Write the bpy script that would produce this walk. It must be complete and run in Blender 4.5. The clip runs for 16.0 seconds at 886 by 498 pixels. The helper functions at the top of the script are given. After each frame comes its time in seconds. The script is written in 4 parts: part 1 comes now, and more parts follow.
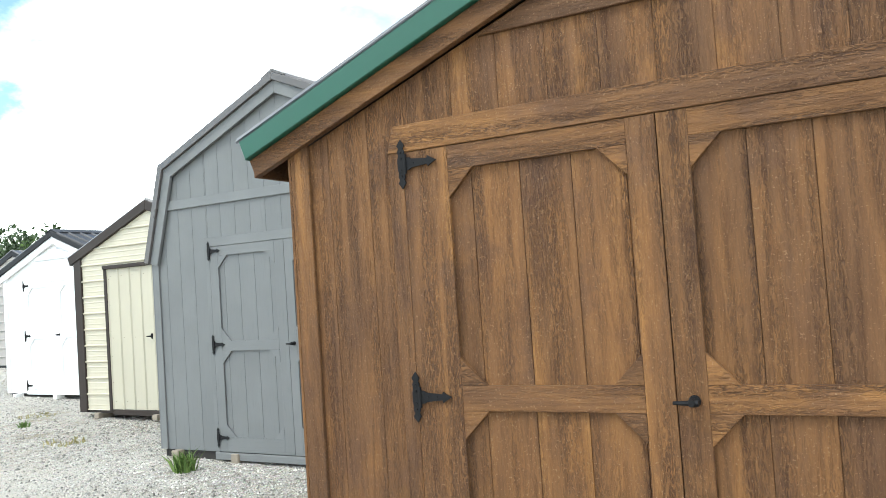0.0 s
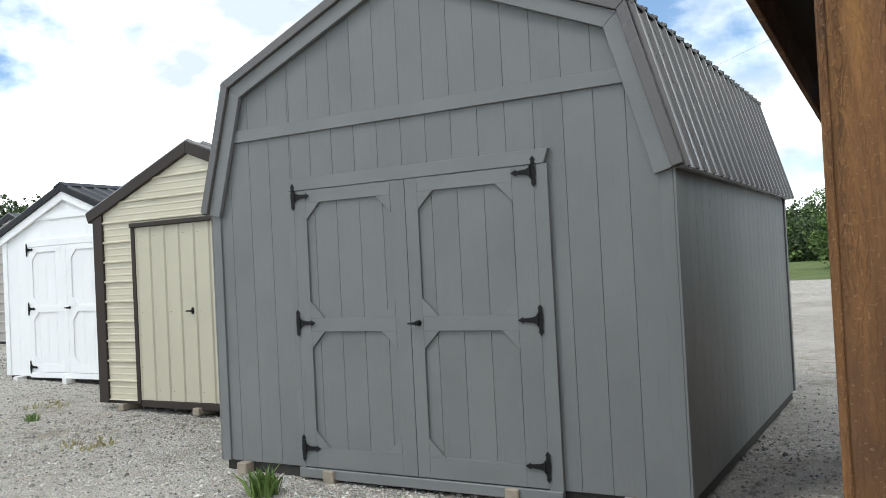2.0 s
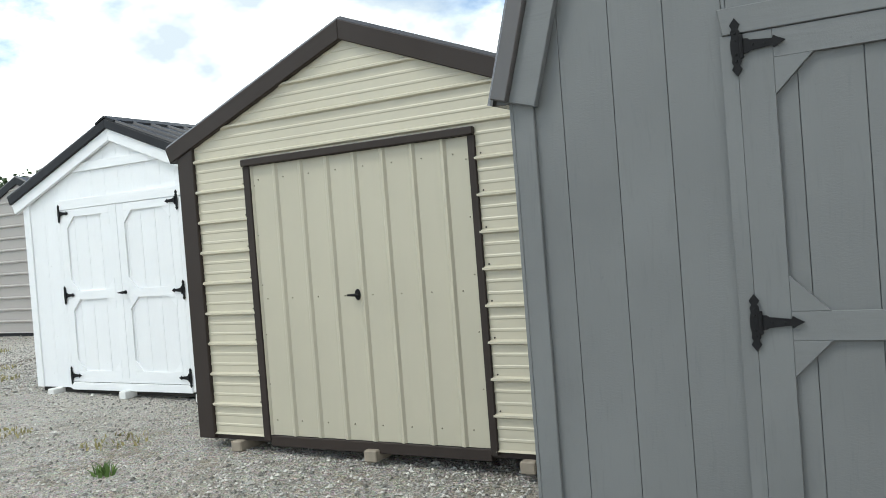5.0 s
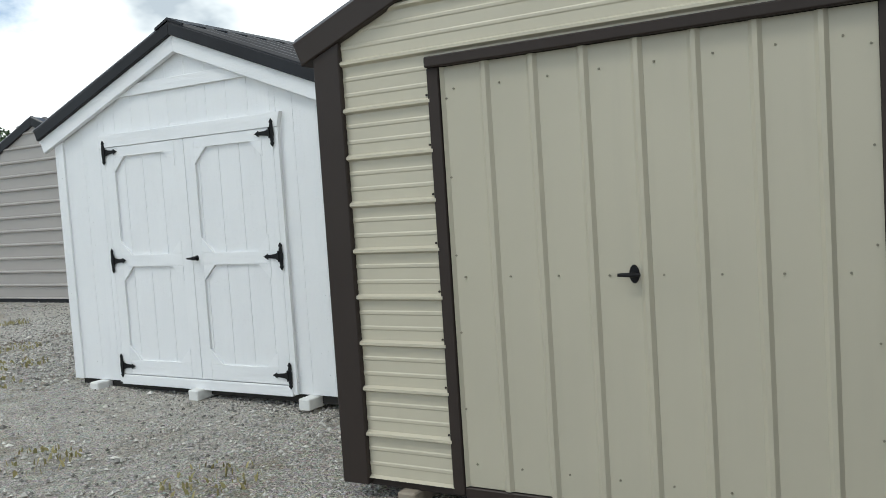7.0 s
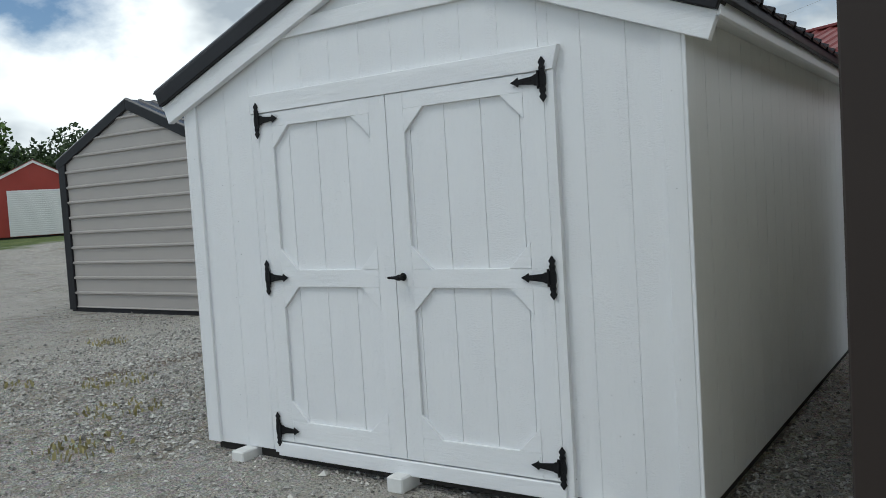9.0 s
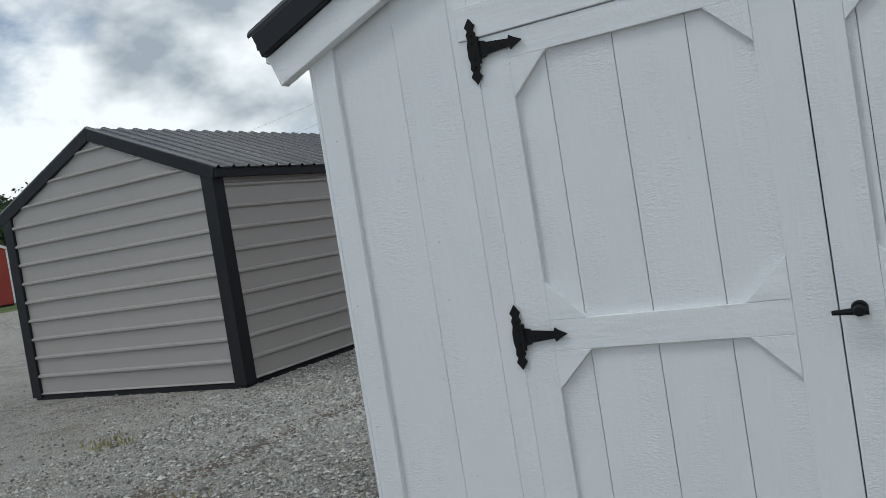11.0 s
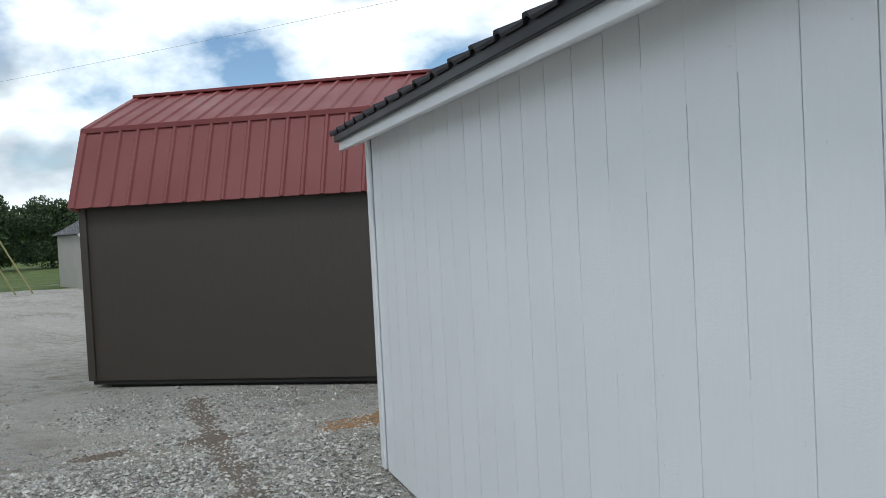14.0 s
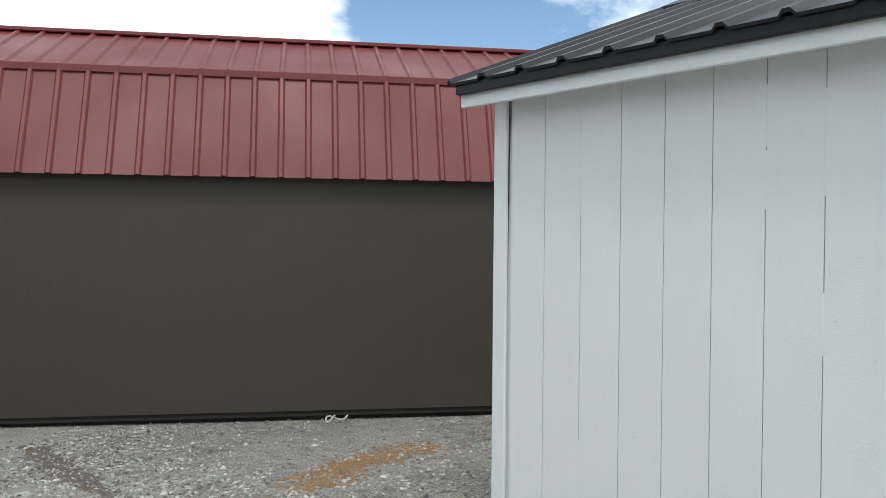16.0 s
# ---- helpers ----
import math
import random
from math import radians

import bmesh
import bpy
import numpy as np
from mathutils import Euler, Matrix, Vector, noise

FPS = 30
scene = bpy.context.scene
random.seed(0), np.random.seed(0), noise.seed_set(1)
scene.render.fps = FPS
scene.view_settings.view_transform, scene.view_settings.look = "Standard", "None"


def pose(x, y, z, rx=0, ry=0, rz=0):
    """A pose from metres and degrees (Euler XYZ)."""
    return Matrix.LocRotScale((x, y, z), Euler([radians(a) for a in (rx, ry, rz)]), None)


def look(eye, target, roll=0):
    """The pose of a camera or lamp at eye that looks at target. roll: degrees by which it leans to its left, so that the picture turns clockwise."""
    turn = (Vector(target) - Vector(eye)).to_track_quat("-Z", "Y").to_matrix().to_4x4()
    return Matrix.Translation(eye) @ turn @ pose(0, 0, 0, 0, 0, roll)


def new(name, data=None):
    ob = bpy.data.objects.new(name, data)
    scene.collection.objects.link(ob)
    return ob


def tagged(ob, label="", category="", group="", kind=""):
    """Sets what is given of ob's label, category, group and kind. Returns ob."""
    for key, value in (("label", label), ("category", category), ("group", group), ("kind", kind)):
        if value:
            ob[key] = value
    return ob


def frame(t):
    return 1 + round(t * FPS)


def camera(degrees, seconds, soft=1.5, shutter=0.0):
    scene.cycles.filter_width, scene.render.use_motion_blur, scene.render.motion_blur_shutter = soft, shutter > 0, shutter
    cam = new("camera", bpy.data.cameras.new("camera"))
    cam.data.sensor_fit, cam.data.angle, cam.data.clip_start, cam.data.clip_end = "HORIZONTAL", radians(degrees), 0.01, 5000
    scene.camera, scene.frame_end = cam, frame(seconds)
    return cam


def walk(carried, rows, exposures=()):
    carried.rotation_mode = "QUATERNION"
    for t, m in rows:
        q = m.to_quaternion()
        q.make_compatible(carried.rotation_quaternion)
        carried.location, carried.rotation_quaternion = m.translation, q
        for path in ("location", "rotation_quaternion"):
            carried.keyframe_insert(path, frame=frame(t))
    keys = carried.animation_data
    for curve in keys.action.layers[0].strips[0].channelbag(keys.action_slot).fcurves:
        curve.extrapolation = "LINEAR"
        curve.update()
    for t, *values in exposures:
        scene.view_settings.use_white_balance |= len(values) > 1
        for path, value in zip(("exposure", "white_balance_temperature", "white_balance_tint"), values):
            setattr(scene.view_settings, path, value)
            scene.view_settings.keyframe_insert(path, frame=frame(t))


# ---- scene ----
cam = camera(55.5, 16.0, soft=0.5)
PATH = [
    (0, look((0.329, 0.215, 1.562), (-0.685, 1.936, 1.650), -3.86)),
    (0.5, look((-0.264, 0.514, 1.566), (-1.424, 2.141, 1.657), -2.84)),
    (1, look((-0.822, 0.810, 1.562), (-1.916, 2.482, 1.643), -2.66)),
    (1.5, look((-1.363, 1.157, 1.552), (-2.444, 2.838, 1.631), -4.12)),
    (2, look((-1.946, 1.442, 1.498), (-2.944, 3.174, 1.539), -2.92)),
    (2.5, look((-2.484, 1.776, 1.497), (-3.248, 3.625, 1.489), -3.88)),
    (3, look((-3.063, 2.095, 1.502), (-3.802, 3.954, 1.479), -2.24)),
    (3.5, look((-3.690, 2.397, 1.531), (-4.420, 4.258, 1.485), -4.67)),
    (4, look((-4.321, 2.773, 1.538), (-5.281, 4.527, 1.533), -3.44)),
    (4.2, look((-4.583, 2.887, 1.513), (-5.571, 4.625, 1.523), -4.89)),
    (6.3, look((-7.046, 4.120, 1.509), (-8.000, 5.874, 1.401), -3.06)),
    (6.5, look((-7.264, 4.240, 1.522), (-8.211, 5.998, 1.412), -3.20)),
    (7, look((-7.856, 4.602, 1.527), (-8.846, 6.335, 1.402), -3.74)),
    (7.5, look((-8.461, 4.884, 1.525), (-9.513, 6.583, 1.443), -4.11)),
    (8, look((-8.982, 5.196, 1.526), (-10.074, 6.866, 1.396), -3.38)),
    (8.5, look((-9.563, 5.556, 1.553), (-10.682, 7.208, 1.414), -2.97)),
    (9, look((-10.140, 5.861, 1.547), (-11.255, 7.518, 1.433), -3.50)),
    (9.5, look((-10.751, 6.167, 1.554), (-11.994, 7.731, 1.466), -2.50)),
    (9.7, look((-10.983, 6.265, 1.537), (-12.208, 7.845, 1.476), -4.88)),
    (11.8, look((-13.326, 7.32, 1.565), (-14.034, 9.19, 1.497), -3.8)),
    (12, look((-13.506, 7.427, 1.55), (-14.099, 9.336, 1.502), -2.4)),
    (12.5, look((-14.054, 7.689, 1.561), (-14.332, 9.669, 1.501), -5.43)),
    (12.8, look((-14.384, 7.897, 1.728), (-14.333, 9.894, 1.634), -1.92)),
    (13, look((-14.649, 7.949, 1.785), (-14.324, 9.920, 1.691), -1.96)),
    (13.5, look((-15.065, 8.266, 1.695), (-14.529, 10.190, 1.580), -3.14)),
    (14, look((-15.527, 8.722, 1.690), (-14.877, 10.612, 1.635), -2.93)),
    (14.5, look((-15.755, 9.381, 1.715), (-14.953, 11.213, 1.708), -6.95)),
    (15, look((-16.184, 9.892, 1.685), (-15.261, 11.666, 1.722), -3.23)),
    (15.5, look((-16.483, 10.501, 1.630), (-15.381, 12.170, 1.634), -4.68)),
    (16, look((-16.863, 11.114, 1.621), (-15.583, 12.650, 1.590), 0.48)),
]
walk(cam, PATH, exposures=[(0.0, 1.0, 6350, 3), (1.0, 0.6, 6350, 4), (2.0, 0.22, 6450, 6), (3.2, 0.4, 6400, 6), (4.2, 0.28, 6400, 3), (6.3, -0.06, 6400, 4), (7.5, -0.47, 6300, 4), (8.5, -0.72, 6250, 4), (9.5, -0.76, 6150, 4), (12.0, -1.02, 6150, 6), (12.5, -0.92, 6150, 6), (13.5, -0.52, 6200, 6), (14.5, -0.42, 6050, 3), (15.2, -0.3, 6100, 3), (16.0, -0.12, 6350, 4)])

# ---- world and sun: bright day with broken cloud ----
SUN_EL, SUN_AZ = radians(58), radians(215)
world = bpy.data.worlds.new("sky")
scene.world = world
world.use_nodes = True
wn, wl = world.node_tree.nodes, world.node_tree.links
wn.clear()
w_out = wn.new("ShaderNodeOutputWorld")
w_bg = wn.new("ShaderNodeBackground")
w_sky = wn.new("ShaderNodeTexSky")
w_sky.sky_type, w_sky.sun_disc = "NISHITA", False
w_sky.sun_elevation, w_sky.sun_rotation = SUN_EL, SUN_AZ
w_sky.air_density, w_sky.dust_density, w_sky.ozone_density = 1.0, 0.15, 3.0
w_co = wn.new("ShaderNodeTexCoord")
w_map = wn.new("ShaderNodeMapping")
w_map.inputs["Scale"].default_value = (1.0, 1.0, 1.7)
w_map.inputs["Location"].default_value = (5.3, 0.6, 1.4)
w_n1 = wn.new("ShaderNodeTexNoise")
w_n1.inputs["Scale"].default_value, w_n1.inputs["Detail"].default_value, w_n1.inputs["Roughness"].default_value = 2.1, 8.0, 0.55
w_r1 = wn.new("ShaderNodeValToRGB")
w_r1.color_ramp.elements[0].position, w_r1.color_ramp.elements[1].position = 0.42, 0.51
w_n2 = wn.new("ShaderNodeTexNoise")
w_n2.inputs["Scale"].default_value, w_n2.inputs["Detail"].default_value = 5.0, 5.0
w_r2 = wn.new("ShaderNodeValToRGB")
w_r2.color_ramp.elements[0].position, w_r2.color_ramp.elements[0].color = 0.36, (4.8, 5.3, 5.9, 1)
w_r2.color_ramp.elements[1].position, w_r2.color_ramp.elements[1].color = 0.53, (12.6, 12.7, 12.7, 1)
w_mix = wn.new("ShaderNodeMix")
w_mix.data_type = "RGBA"
wl.new(w_co.outputs["Generated"], w_map.inputs["Vector"])
wl.new(w_map.outputs["Vector"], w_n1.inputs["Vector"])
wl.new(w_map.outputs["Vector"], w_n2.inputs["Vector"])
wl.new(w_n1.outputs["Fac"], w_r1.inputs["Fac"])
wl.new(w_n2.outputs["Fac"], w_r2.inputs["Fac"])
wl.new(w_r1.outputs["Color"], w_mix.inputs["Factor"])
wl.new(w_sky.outputs["Color"], w_mix.inputs["A"])
wl.new(w_r2.outputs["Color"], w_mix.inputs["B"])
wl.new(w_mix.outputs["Result"], w_bg.inputs["Color"])
w_bg.inputs["Strength"].default_value = 0.15
wl.new(w_bg.outputs["Background"], w_out.inputs["Surface"])

sun_data = bpy.data.lights.new("sun", "SUN")
sun_data.energy, sun_data.angle, sun_data.color = 1.4, radians(12), (1.0, 0.96, 0.9)
sun = new("sun", sun_data)
sun.matrix_world = look((0, 0, 40), (40 * -math.sin(SUN_AZ) * math.cos(SUN_EL) * 1.0, -40 * math.cos(SUN_AZ) * math.cos(SUN_EL), 40 - 40 * math.sin(SUN_EL)))


# ---- materials ----
def material(name):
    m = bpy.data.materials.new(name)
    m.use_nodes = True
    n, l = m.node_tree.nodes, m.node_tree.links
    return m, n, l, n["Principled BSDF"]


def coords(n, l, scale=(1, 1, 1), jitter=True):
    """Object coordinates, shifted at random from piece to piece, then stretched."""
    co = n.new("ShaderNodeTexCoord")
    mp = n.new("ShaderNodeMapping")
    mp.inputs["Scale"].default_value = scale
    if jitter:
        info = n.new("ShaderNodeObjectInfo")
        mul = n.new("ShaderNodeVectorMath")
        mul.operation = "SCALE"
        mul.inputs[0].default_value = (17.0, 9.0, 23.0)
        l.new(info.outputs["Random"], mul.inputs["Scale"])
        add = n.new("ShaderNodeVectorMath")
        l.new(co.outputs["Object"], add.inputs[0])
        l.new(mul.outputs["Vector"], add.inputs[1])
        l.new(add.outputs["Vector"], mp.inputs["Vector"])
    else:
        l.new(co.outputs["Object"], mp.inputs["Vector"])
    return mp.outputs["Vector"]


def noise_node(n, l, vec, scale, detail=4.0, rough=0.5, dist=0.0):
    t = n.new("ShaderNodeTexNoise")
    t.inputs["Scale"].default_value, t.inputs["Detail"].default_value = scale, detail
    t.inputs["Roughness"].default_value, t.inputs["Distortion"].default_value = rough, dist
    l.new(vec, t.inputs["Vector"])
    return t.outputs["Fac"]


def ramp(n, l, fac, stops):
    r = n.new("ShaderNodeValToRGB")
    e = r.color_ramp.elements
    while len(e) < len(stops):
        e.new(0.5)
    for el, (p, c) in zip(e, stops):
        el.position, el.color = p, (*c, 1.0) if len(c) == 3 else c
    l.new(fac, r.inputs["Fac"])
    return r.outputs["Color"]


def blend(n, l, a, b, fac, mode="MIX"):
    m = n.new("ShaderNodeMix")
    m.data_type, m.blend_type = "RGBA", mode
    for sock, v in (("A", a), ("B", b)):
        if isinstance(v, tuple):
            m.inputs[sock].default_value = (*v, 1.0)
        else:
            l.new(v, m.inputs[sock])
    if isinstance(fac, float):
        m.inputs["Factor"].default_value = fac
    else:
        l.new(fac, m.inputs["Factor"])
    return m.outputs["Result"]


def relief(n, l, bsdf, fac, strength, distance):
    b = n.new("ShaderNodeBump")
    b.inputs["Strength"].default_value, b.inputs["Distance"].default_value = strength, distance
    l.new(fac, b.inputs["Height"])
    l.new(b.outputs["Normal"], bsdf.inputs["Normal"])


GRAIN = {"z": (26, 26, 2.6), "x": (2.6, 26, 26), "y": (26, 2.6, 26)}
RIPPLE = {"z": (60, 60, 150), "x": (150, 60, 60)}


def painted_wood(name, colour, axis, dirt=0.12, rough=0.55, emboss=0.5):
    m, n, l, b = material(name)
    v = coords(n, l, GRAIN[axis])
    grain = noise_node(n, l, v, 2.2, 6.0, 0.62, 0.6)
    big = noise_node(n, l, coords(n, l), 1.6, 4.0)
    fleck = noise_node(n, l, coords(n, l), 55.0, 2.0)
    dark = tuple(c * (1 - 2.2 * dirt) for c in colour)
    c1 = blend(n, l, colour, dark, ramp(n, l, big, [(0.35, (0, 0, 0)), (0.75, (0.6, 0.6, 0.6))]))
    c2 = blend(n, l, c1, dark, ramp(n, l, grain, [(0.55, (0, 0, 0)), (0.78, (0.55, 0.55, 0.55))]))
    c3 = blend(n, l, c2, tuple(c * 0.35 for c in colour), ramp(n, l, fleck, [(0.74, (0, 0, 0)), (0.8, (0.25, 0.25, 0.25))]))
    l.new(c3, b.inputs["Base Color"])
    b.inputs["Roughness"].default_value = rough
    ripple = noise_node(n, l, coords(n, l, RIPPLE[axis]), 1.0, 3.0, 0.6)
    where = ramp(n, l, noise_node(n, l, coords(n, l, tuple(1.5 if c > 5 else 0.35 for c in GRAIN[axis])), 7.0, 3.0), [(0.42, (0, 0, 0)), (0.58, (1.4, 1.4, 1.4))])
    add = n.new("ShaderNodeMath")
    add.operation = "MULTIPLY_ADD"
    l.new(ripple, add.inputs[0])
    l.new(where, add.inputs[1])
    l.new(grain, add.inputs[2])
    relief(n, l, b, add.outputs[0], emboss, 0.006)
    return m


def stained_wood(name, axis):
    """Brown stain on embossed siding: long soft blotches with bands of short wavy ticks."""
    m, n, l, b = material(name)
    g = GRAIN[axis]
    blotch = noise_node(n, l, coords(n, l, tuple(0.36 * c for c in g)), 0.62, 5.0, 0.6, 0.3)
    cloud = noise_node(n, l, coords(n, l), 4.2, 5.0, 0.62)
    streak = noise_node(n, l, coords(n, l, g), 1.3, 7.0, 0.65, 0.5)
    fine = noise_node(n, l, coords(n, l, tuple(4.2 * c if c > 5 else 10.0 * c for c in g)), 1.0, 3.0, 0.6, 1.6)
    cluster = noise_node(n, l, coords(n, l, tuple(0.8 * c if c > 5 else 0.35 * c for c in g)), 0.9, 4.0, 0.55)
    speck = noise_node(n, l, coords(n, l), 130.0, 2.0, 0.5)
    info = n.new("ShaderNodeObjectInfo")
    ground = ramp(n, l, blotch, [(0.30, (0.105, 0.051, 0.022)), (0.44, (0.145, 0.069, 0.026)), (0.55, (0.190, 0.089, 0.030)), (0.68, (0.265, 0.125, 0.038))])
    g1 = blend(n, l, ground, (0.092, 0.046, 0.026), ramp(n, l, cloud, [(0.5, (0, 0, 0)), (0.68, (0.6, 0.6, 0.6))]))
    g2 = blend(n, l, g1, (0.085, 0.036, 0.013), ramp(n, l, streak, [(0.47, (0, 0, 0)), (0.66, (0.5, 0.5, 0.5))]))
    ticks = blend(n, l, ramp(n, l, fine, [(0.44, (0, 0, 0)), (0.6, (1, 1, 1))]), ramp(n, l, cluster, [(0.42, (0.14, 0.14, 0.14)), (0.64, (0.72, 0.72, 0.72))]), 1.0, "MULTIPLY")
    g3 = blend(n, l, g2, (0.046, 0.021, 0.011), ticks)
    g5 = blend(n, l, g3, (0.32, 0.20, 0.11), ramp(n, l, speck, [(0.62, (0, 0, 0)), (0.72, (0.45, 0.45, 0.45))]))
    tone = ramp(n, l, info.outputs["Random"], [(0.0, (0.92, 0.91, 0.90)), (1.0, (1.08, 1.07, 1.06))])
    g4 = blend(n, l, g5, tone, 1.0, "MULTIPLY")
    l.new(g4, b.inputs["Base Color"])
    l.new(ramp(n, l, streak, [(0.3, (0.55, 0.55, 0.55)), (0.7, (0.75, 0.75, 0.75))]), b.inputs["Roughness"])
    b.inputs["Specular IOR Level"].default_value = 0.32
    add = n.new("ShaderNodeMath")
    add.operation = "SUBTRACT"
    l.new(streak, add.inputs[0])
    l.new(ticks, add.inputs[1])
    relief(n, l, b, add.outputs[0], 0.9, 0.008)
    return m


def sheet_metal(name, colour, rough=0.4, dirt=0.1, metallic=0.0):
    m, n, l, b = material(name)
    big = noise_node(n, l, coords(n, l, (1, 1, 1)), 1.3, 5.0)
    run = noise_node(n, l, coords(n, l, (9, 9, 0.7)), 1.4, 4.0)
    c1 = blend(n, l, colour, tuple(c * (1 - 2 * dirt) for c in colour), ramp(n, l, big, [(0.4, (0, 0, 0)), (0.75, (0.7, 0.7, 0.7))]))
    c2 = blend(n, l, c1, tuple(c * (1 - 2.5 * dirt) + 0.01 for c in colour), ramp(n, l, run, [(0.55, (0, 0, 0)), (0.8, (0.5, 0.5, 0.5))]))
    l.new(c2, b.inputs["Base Color"])
    b.inputs["Metallic"].default_value = metallic
    l.new(ramp(n, l, big, [(0.3, (rough - 0.08,) * 3), (0.7, (rough + 0.1,) * 3)]), b.inputs["Roughness"])
    relief(n, l, b, noise_node(n, l, coords(n, l), 2.2, 2.0), 0.12, 0.02)
    return m


def plain(name, colour, rough=0.6, var=0.15, scale=8.0, bump=0.2, metallic=0.0):
    m, n, l, b = material(name)
    f = noise_node(n, l, coords(n, l), scale, 5.0)
    l.new(blend(n, l, tuple(c * (1 - var) for c in colour), tuple(c * (1 + var) for c in colour), f), b.inputs["Base Color"])
    b.inputs["Roughness"].default_value, b.inputs["Metallic"].default_value = rough, metallic
    relief(n, l, b, f, bump, 0.01)
    return m


def cracked_groove(name, light, dark, along=1.1):
    """Paint bridging a groove, broken by open cracks."""
    m, n, l, b = material(name)
    f = noise_node(n, l, coords(n, l, (9, 9, along), False), 1.5, 6.0, 0.7)
    l.new(ramp(n, l, f, [(0.48, light), (0.56, dark)]), b.inputs["Base Color"])
    b.inputs["Roughness"].default_value = 0.8
    return m


def ground_material():
    m, n, l, b = material("gravel_and_grass")
    v = coords(n, l, (1, 1, 1), False)
    vor = n.new("ShaderNodeTexVoronoi")
    vor.inputs["Scale"].default_value = 42.0
    l.new(v, vor.inputs["Vector"])
    fine = noise_node(n, l, v, 95.0, 4.0, 0.65)
    mid = noise_node(n, l, v, 7.0, 5.0, 0.6)
    wide = noise_node(n, l, v, 0.35, 5.0, 0.6)
    stone = ramp(n, l, fine, [(0.34, (0.08, 0.073, 0.064)), (0.49, (0.50, 0.465, 0.41)), (0.62, (0.90, 0.85, 0.775))])
    chip = blend(n, l, stone, vor.outputs["Color"], 0.16, "OVERLAY")
    s2 = blend(n, l, chip, (0.20, 0.168, 0.125), ramp(n, l, mid, [(0.5, (0, 0, 0)), (0.66, (0.62, 0.62, 0.62))]))
    patch = noise_node(n, l, v, 1.5, 5.0, 0.65, 0.4)
    s2 = blend(n, l, s2, (0.27, 0.21, 0.125), ramp(n, l, patch, [(0.53, (0, 0, 0)), (0.68, (0.6, 0.6, 0.6))]))
    s3 = blend(n, l, s2, (0.66, 0.62, 0.555), ramp(n, l, wide, [(0.43, (0, 0, 0)), (0.66, (0.65, 0.65, 0.65))]))
    grass = ramp(n, l, noise_node(n, l, v, 0.6, 6.0, 0.7), [(0.3, (0.07, 0.11, 0.022)), (0.55, (0.13, 0.18, 0.04)), (0.75, (0.23, 0.23, 0.08))])
    dist = n.new("ShaderNodeVectorMath")
    dist.operation = "DISTANCE"
    dist.inputs[1].default_value = (-8.0, 8.0, 0.0)
    l.new(v, dist.inputs[0])
    edge = n.new("ShaderNodeMath")
    edge.operation = "MULTIPLY_ADD"
    l.new(wide, edge.inputs[0])
    edge.inputs[1].default_value = 14.0
    l.new(dist.outputs["Value"], edge.inputs[2])
    mask = n.new("ShaderNodeMapRange")
    mask.inputs["From Min"].default_value, mask.inputs["From Max"].default_value = 41.5, 43.5
    l.new(edge.outputs[0], mask.inputs["Value"])
    l.new(blend(n, l, s3, grass, mask.outputs["Result"]), b.inputs["Base Color"])
    b.inputs["Roughness"].default_value = 0.95
    add = n.new("ShaderNodeMath")
    l.new(vor.outputs["Distance"], add.inputs[0])
    l.new(fine, add.inputs[1])
    relief(n, l, b, add.outputs[0], 1.0, 0.04)
    return m


def leaf_material(name, a, c):
    m, n, l, b = material(name)
    geo = n.new("ShaderNodeNewGeometry")
    l.new(ramp(n, l, geo.outputs["Random Per Island"], [(0.0, a), (1.0, c)]), b.inputs["Base Color"])
    b.inputs["Roughness"].default_value = 0.7
    return m


STAIN_Z, STAIN_X = stained_wood("brown_stained_siding", "z"), stained_wood("brown_stained_board", "x")
GREY = (0.155, 0.161, 0.161)
GREY_Z, GREY_X = painted_wood("grey_paint_siding", GREY, "z", emboss=0.16), painted_wood("grey_paint_board", (0.162, 0.168, 0.168), "x", emboss=0.16)
WHITE_Z = painted_wood("white_paint_siding", (0.80, 0.81, 0.82), "z", dirt=0.03, rough=0.36, emboss=0.42)
WHITE_X = painted_wood("white_paint_board", (0.82, 0.83, 0.84), "x", dirt=0.03, rough=0.36, emboss=0.4)
WHITE_SIDE = painted_wood("white_paint_smooth_siding", (0.80, 0.81, 0.82), "z", dirt=0.035, rough=0.45, emboss=0.16)
GROOVE_WHITE = cracked_groove("white_groove", (0.70, 0.71, 0.72), (0.045, 0.045, 0.045))
CRACK_WHITE = cracked_groove("white_crack", (0.78, 0.79, 0.80), (0.03, 0.03, 0.03), 0.3)
GROOVE_GREY = plain("grey_groove", (0.10, 0.105, 0.108), 0.8)
GROOVE_BROWN = plain("brown_groove", (0.12, 0.055, 0.02), 0.8)
TAN = sheet_metal("tan_sheet", (0.52, 0.48, 0.375), 0.36, 0.04)
TAN_DOOR = sheet_metal("tan_door_sheet", (0.47, 0.437, 0.34), 0.4, 0.05)
BROWN_TRIM = sheet_metal("dark_brown_trim", (0.036, 0.027, 0.023), 0.5, 0.1)
BLACK_ROOF = sheet_metal("black_roof_sheet", (0.028, 0.028, 0.032), 0.38, 0.1)
CHAR_ROOF = sheet_metal("charcoal_roof_sheet", (0.048, 0.047, 0.051), 0.33, 0.1)
GREY_ROOF = sheet_metal("warm_grey_roof_sheet", (0.105, 0.097, 0.094), 0.3, 0.08)
BLACK_TRIM = sheet_metal("black_trim", (0.016, 0.016, 0.019), 0.45, 0.1)
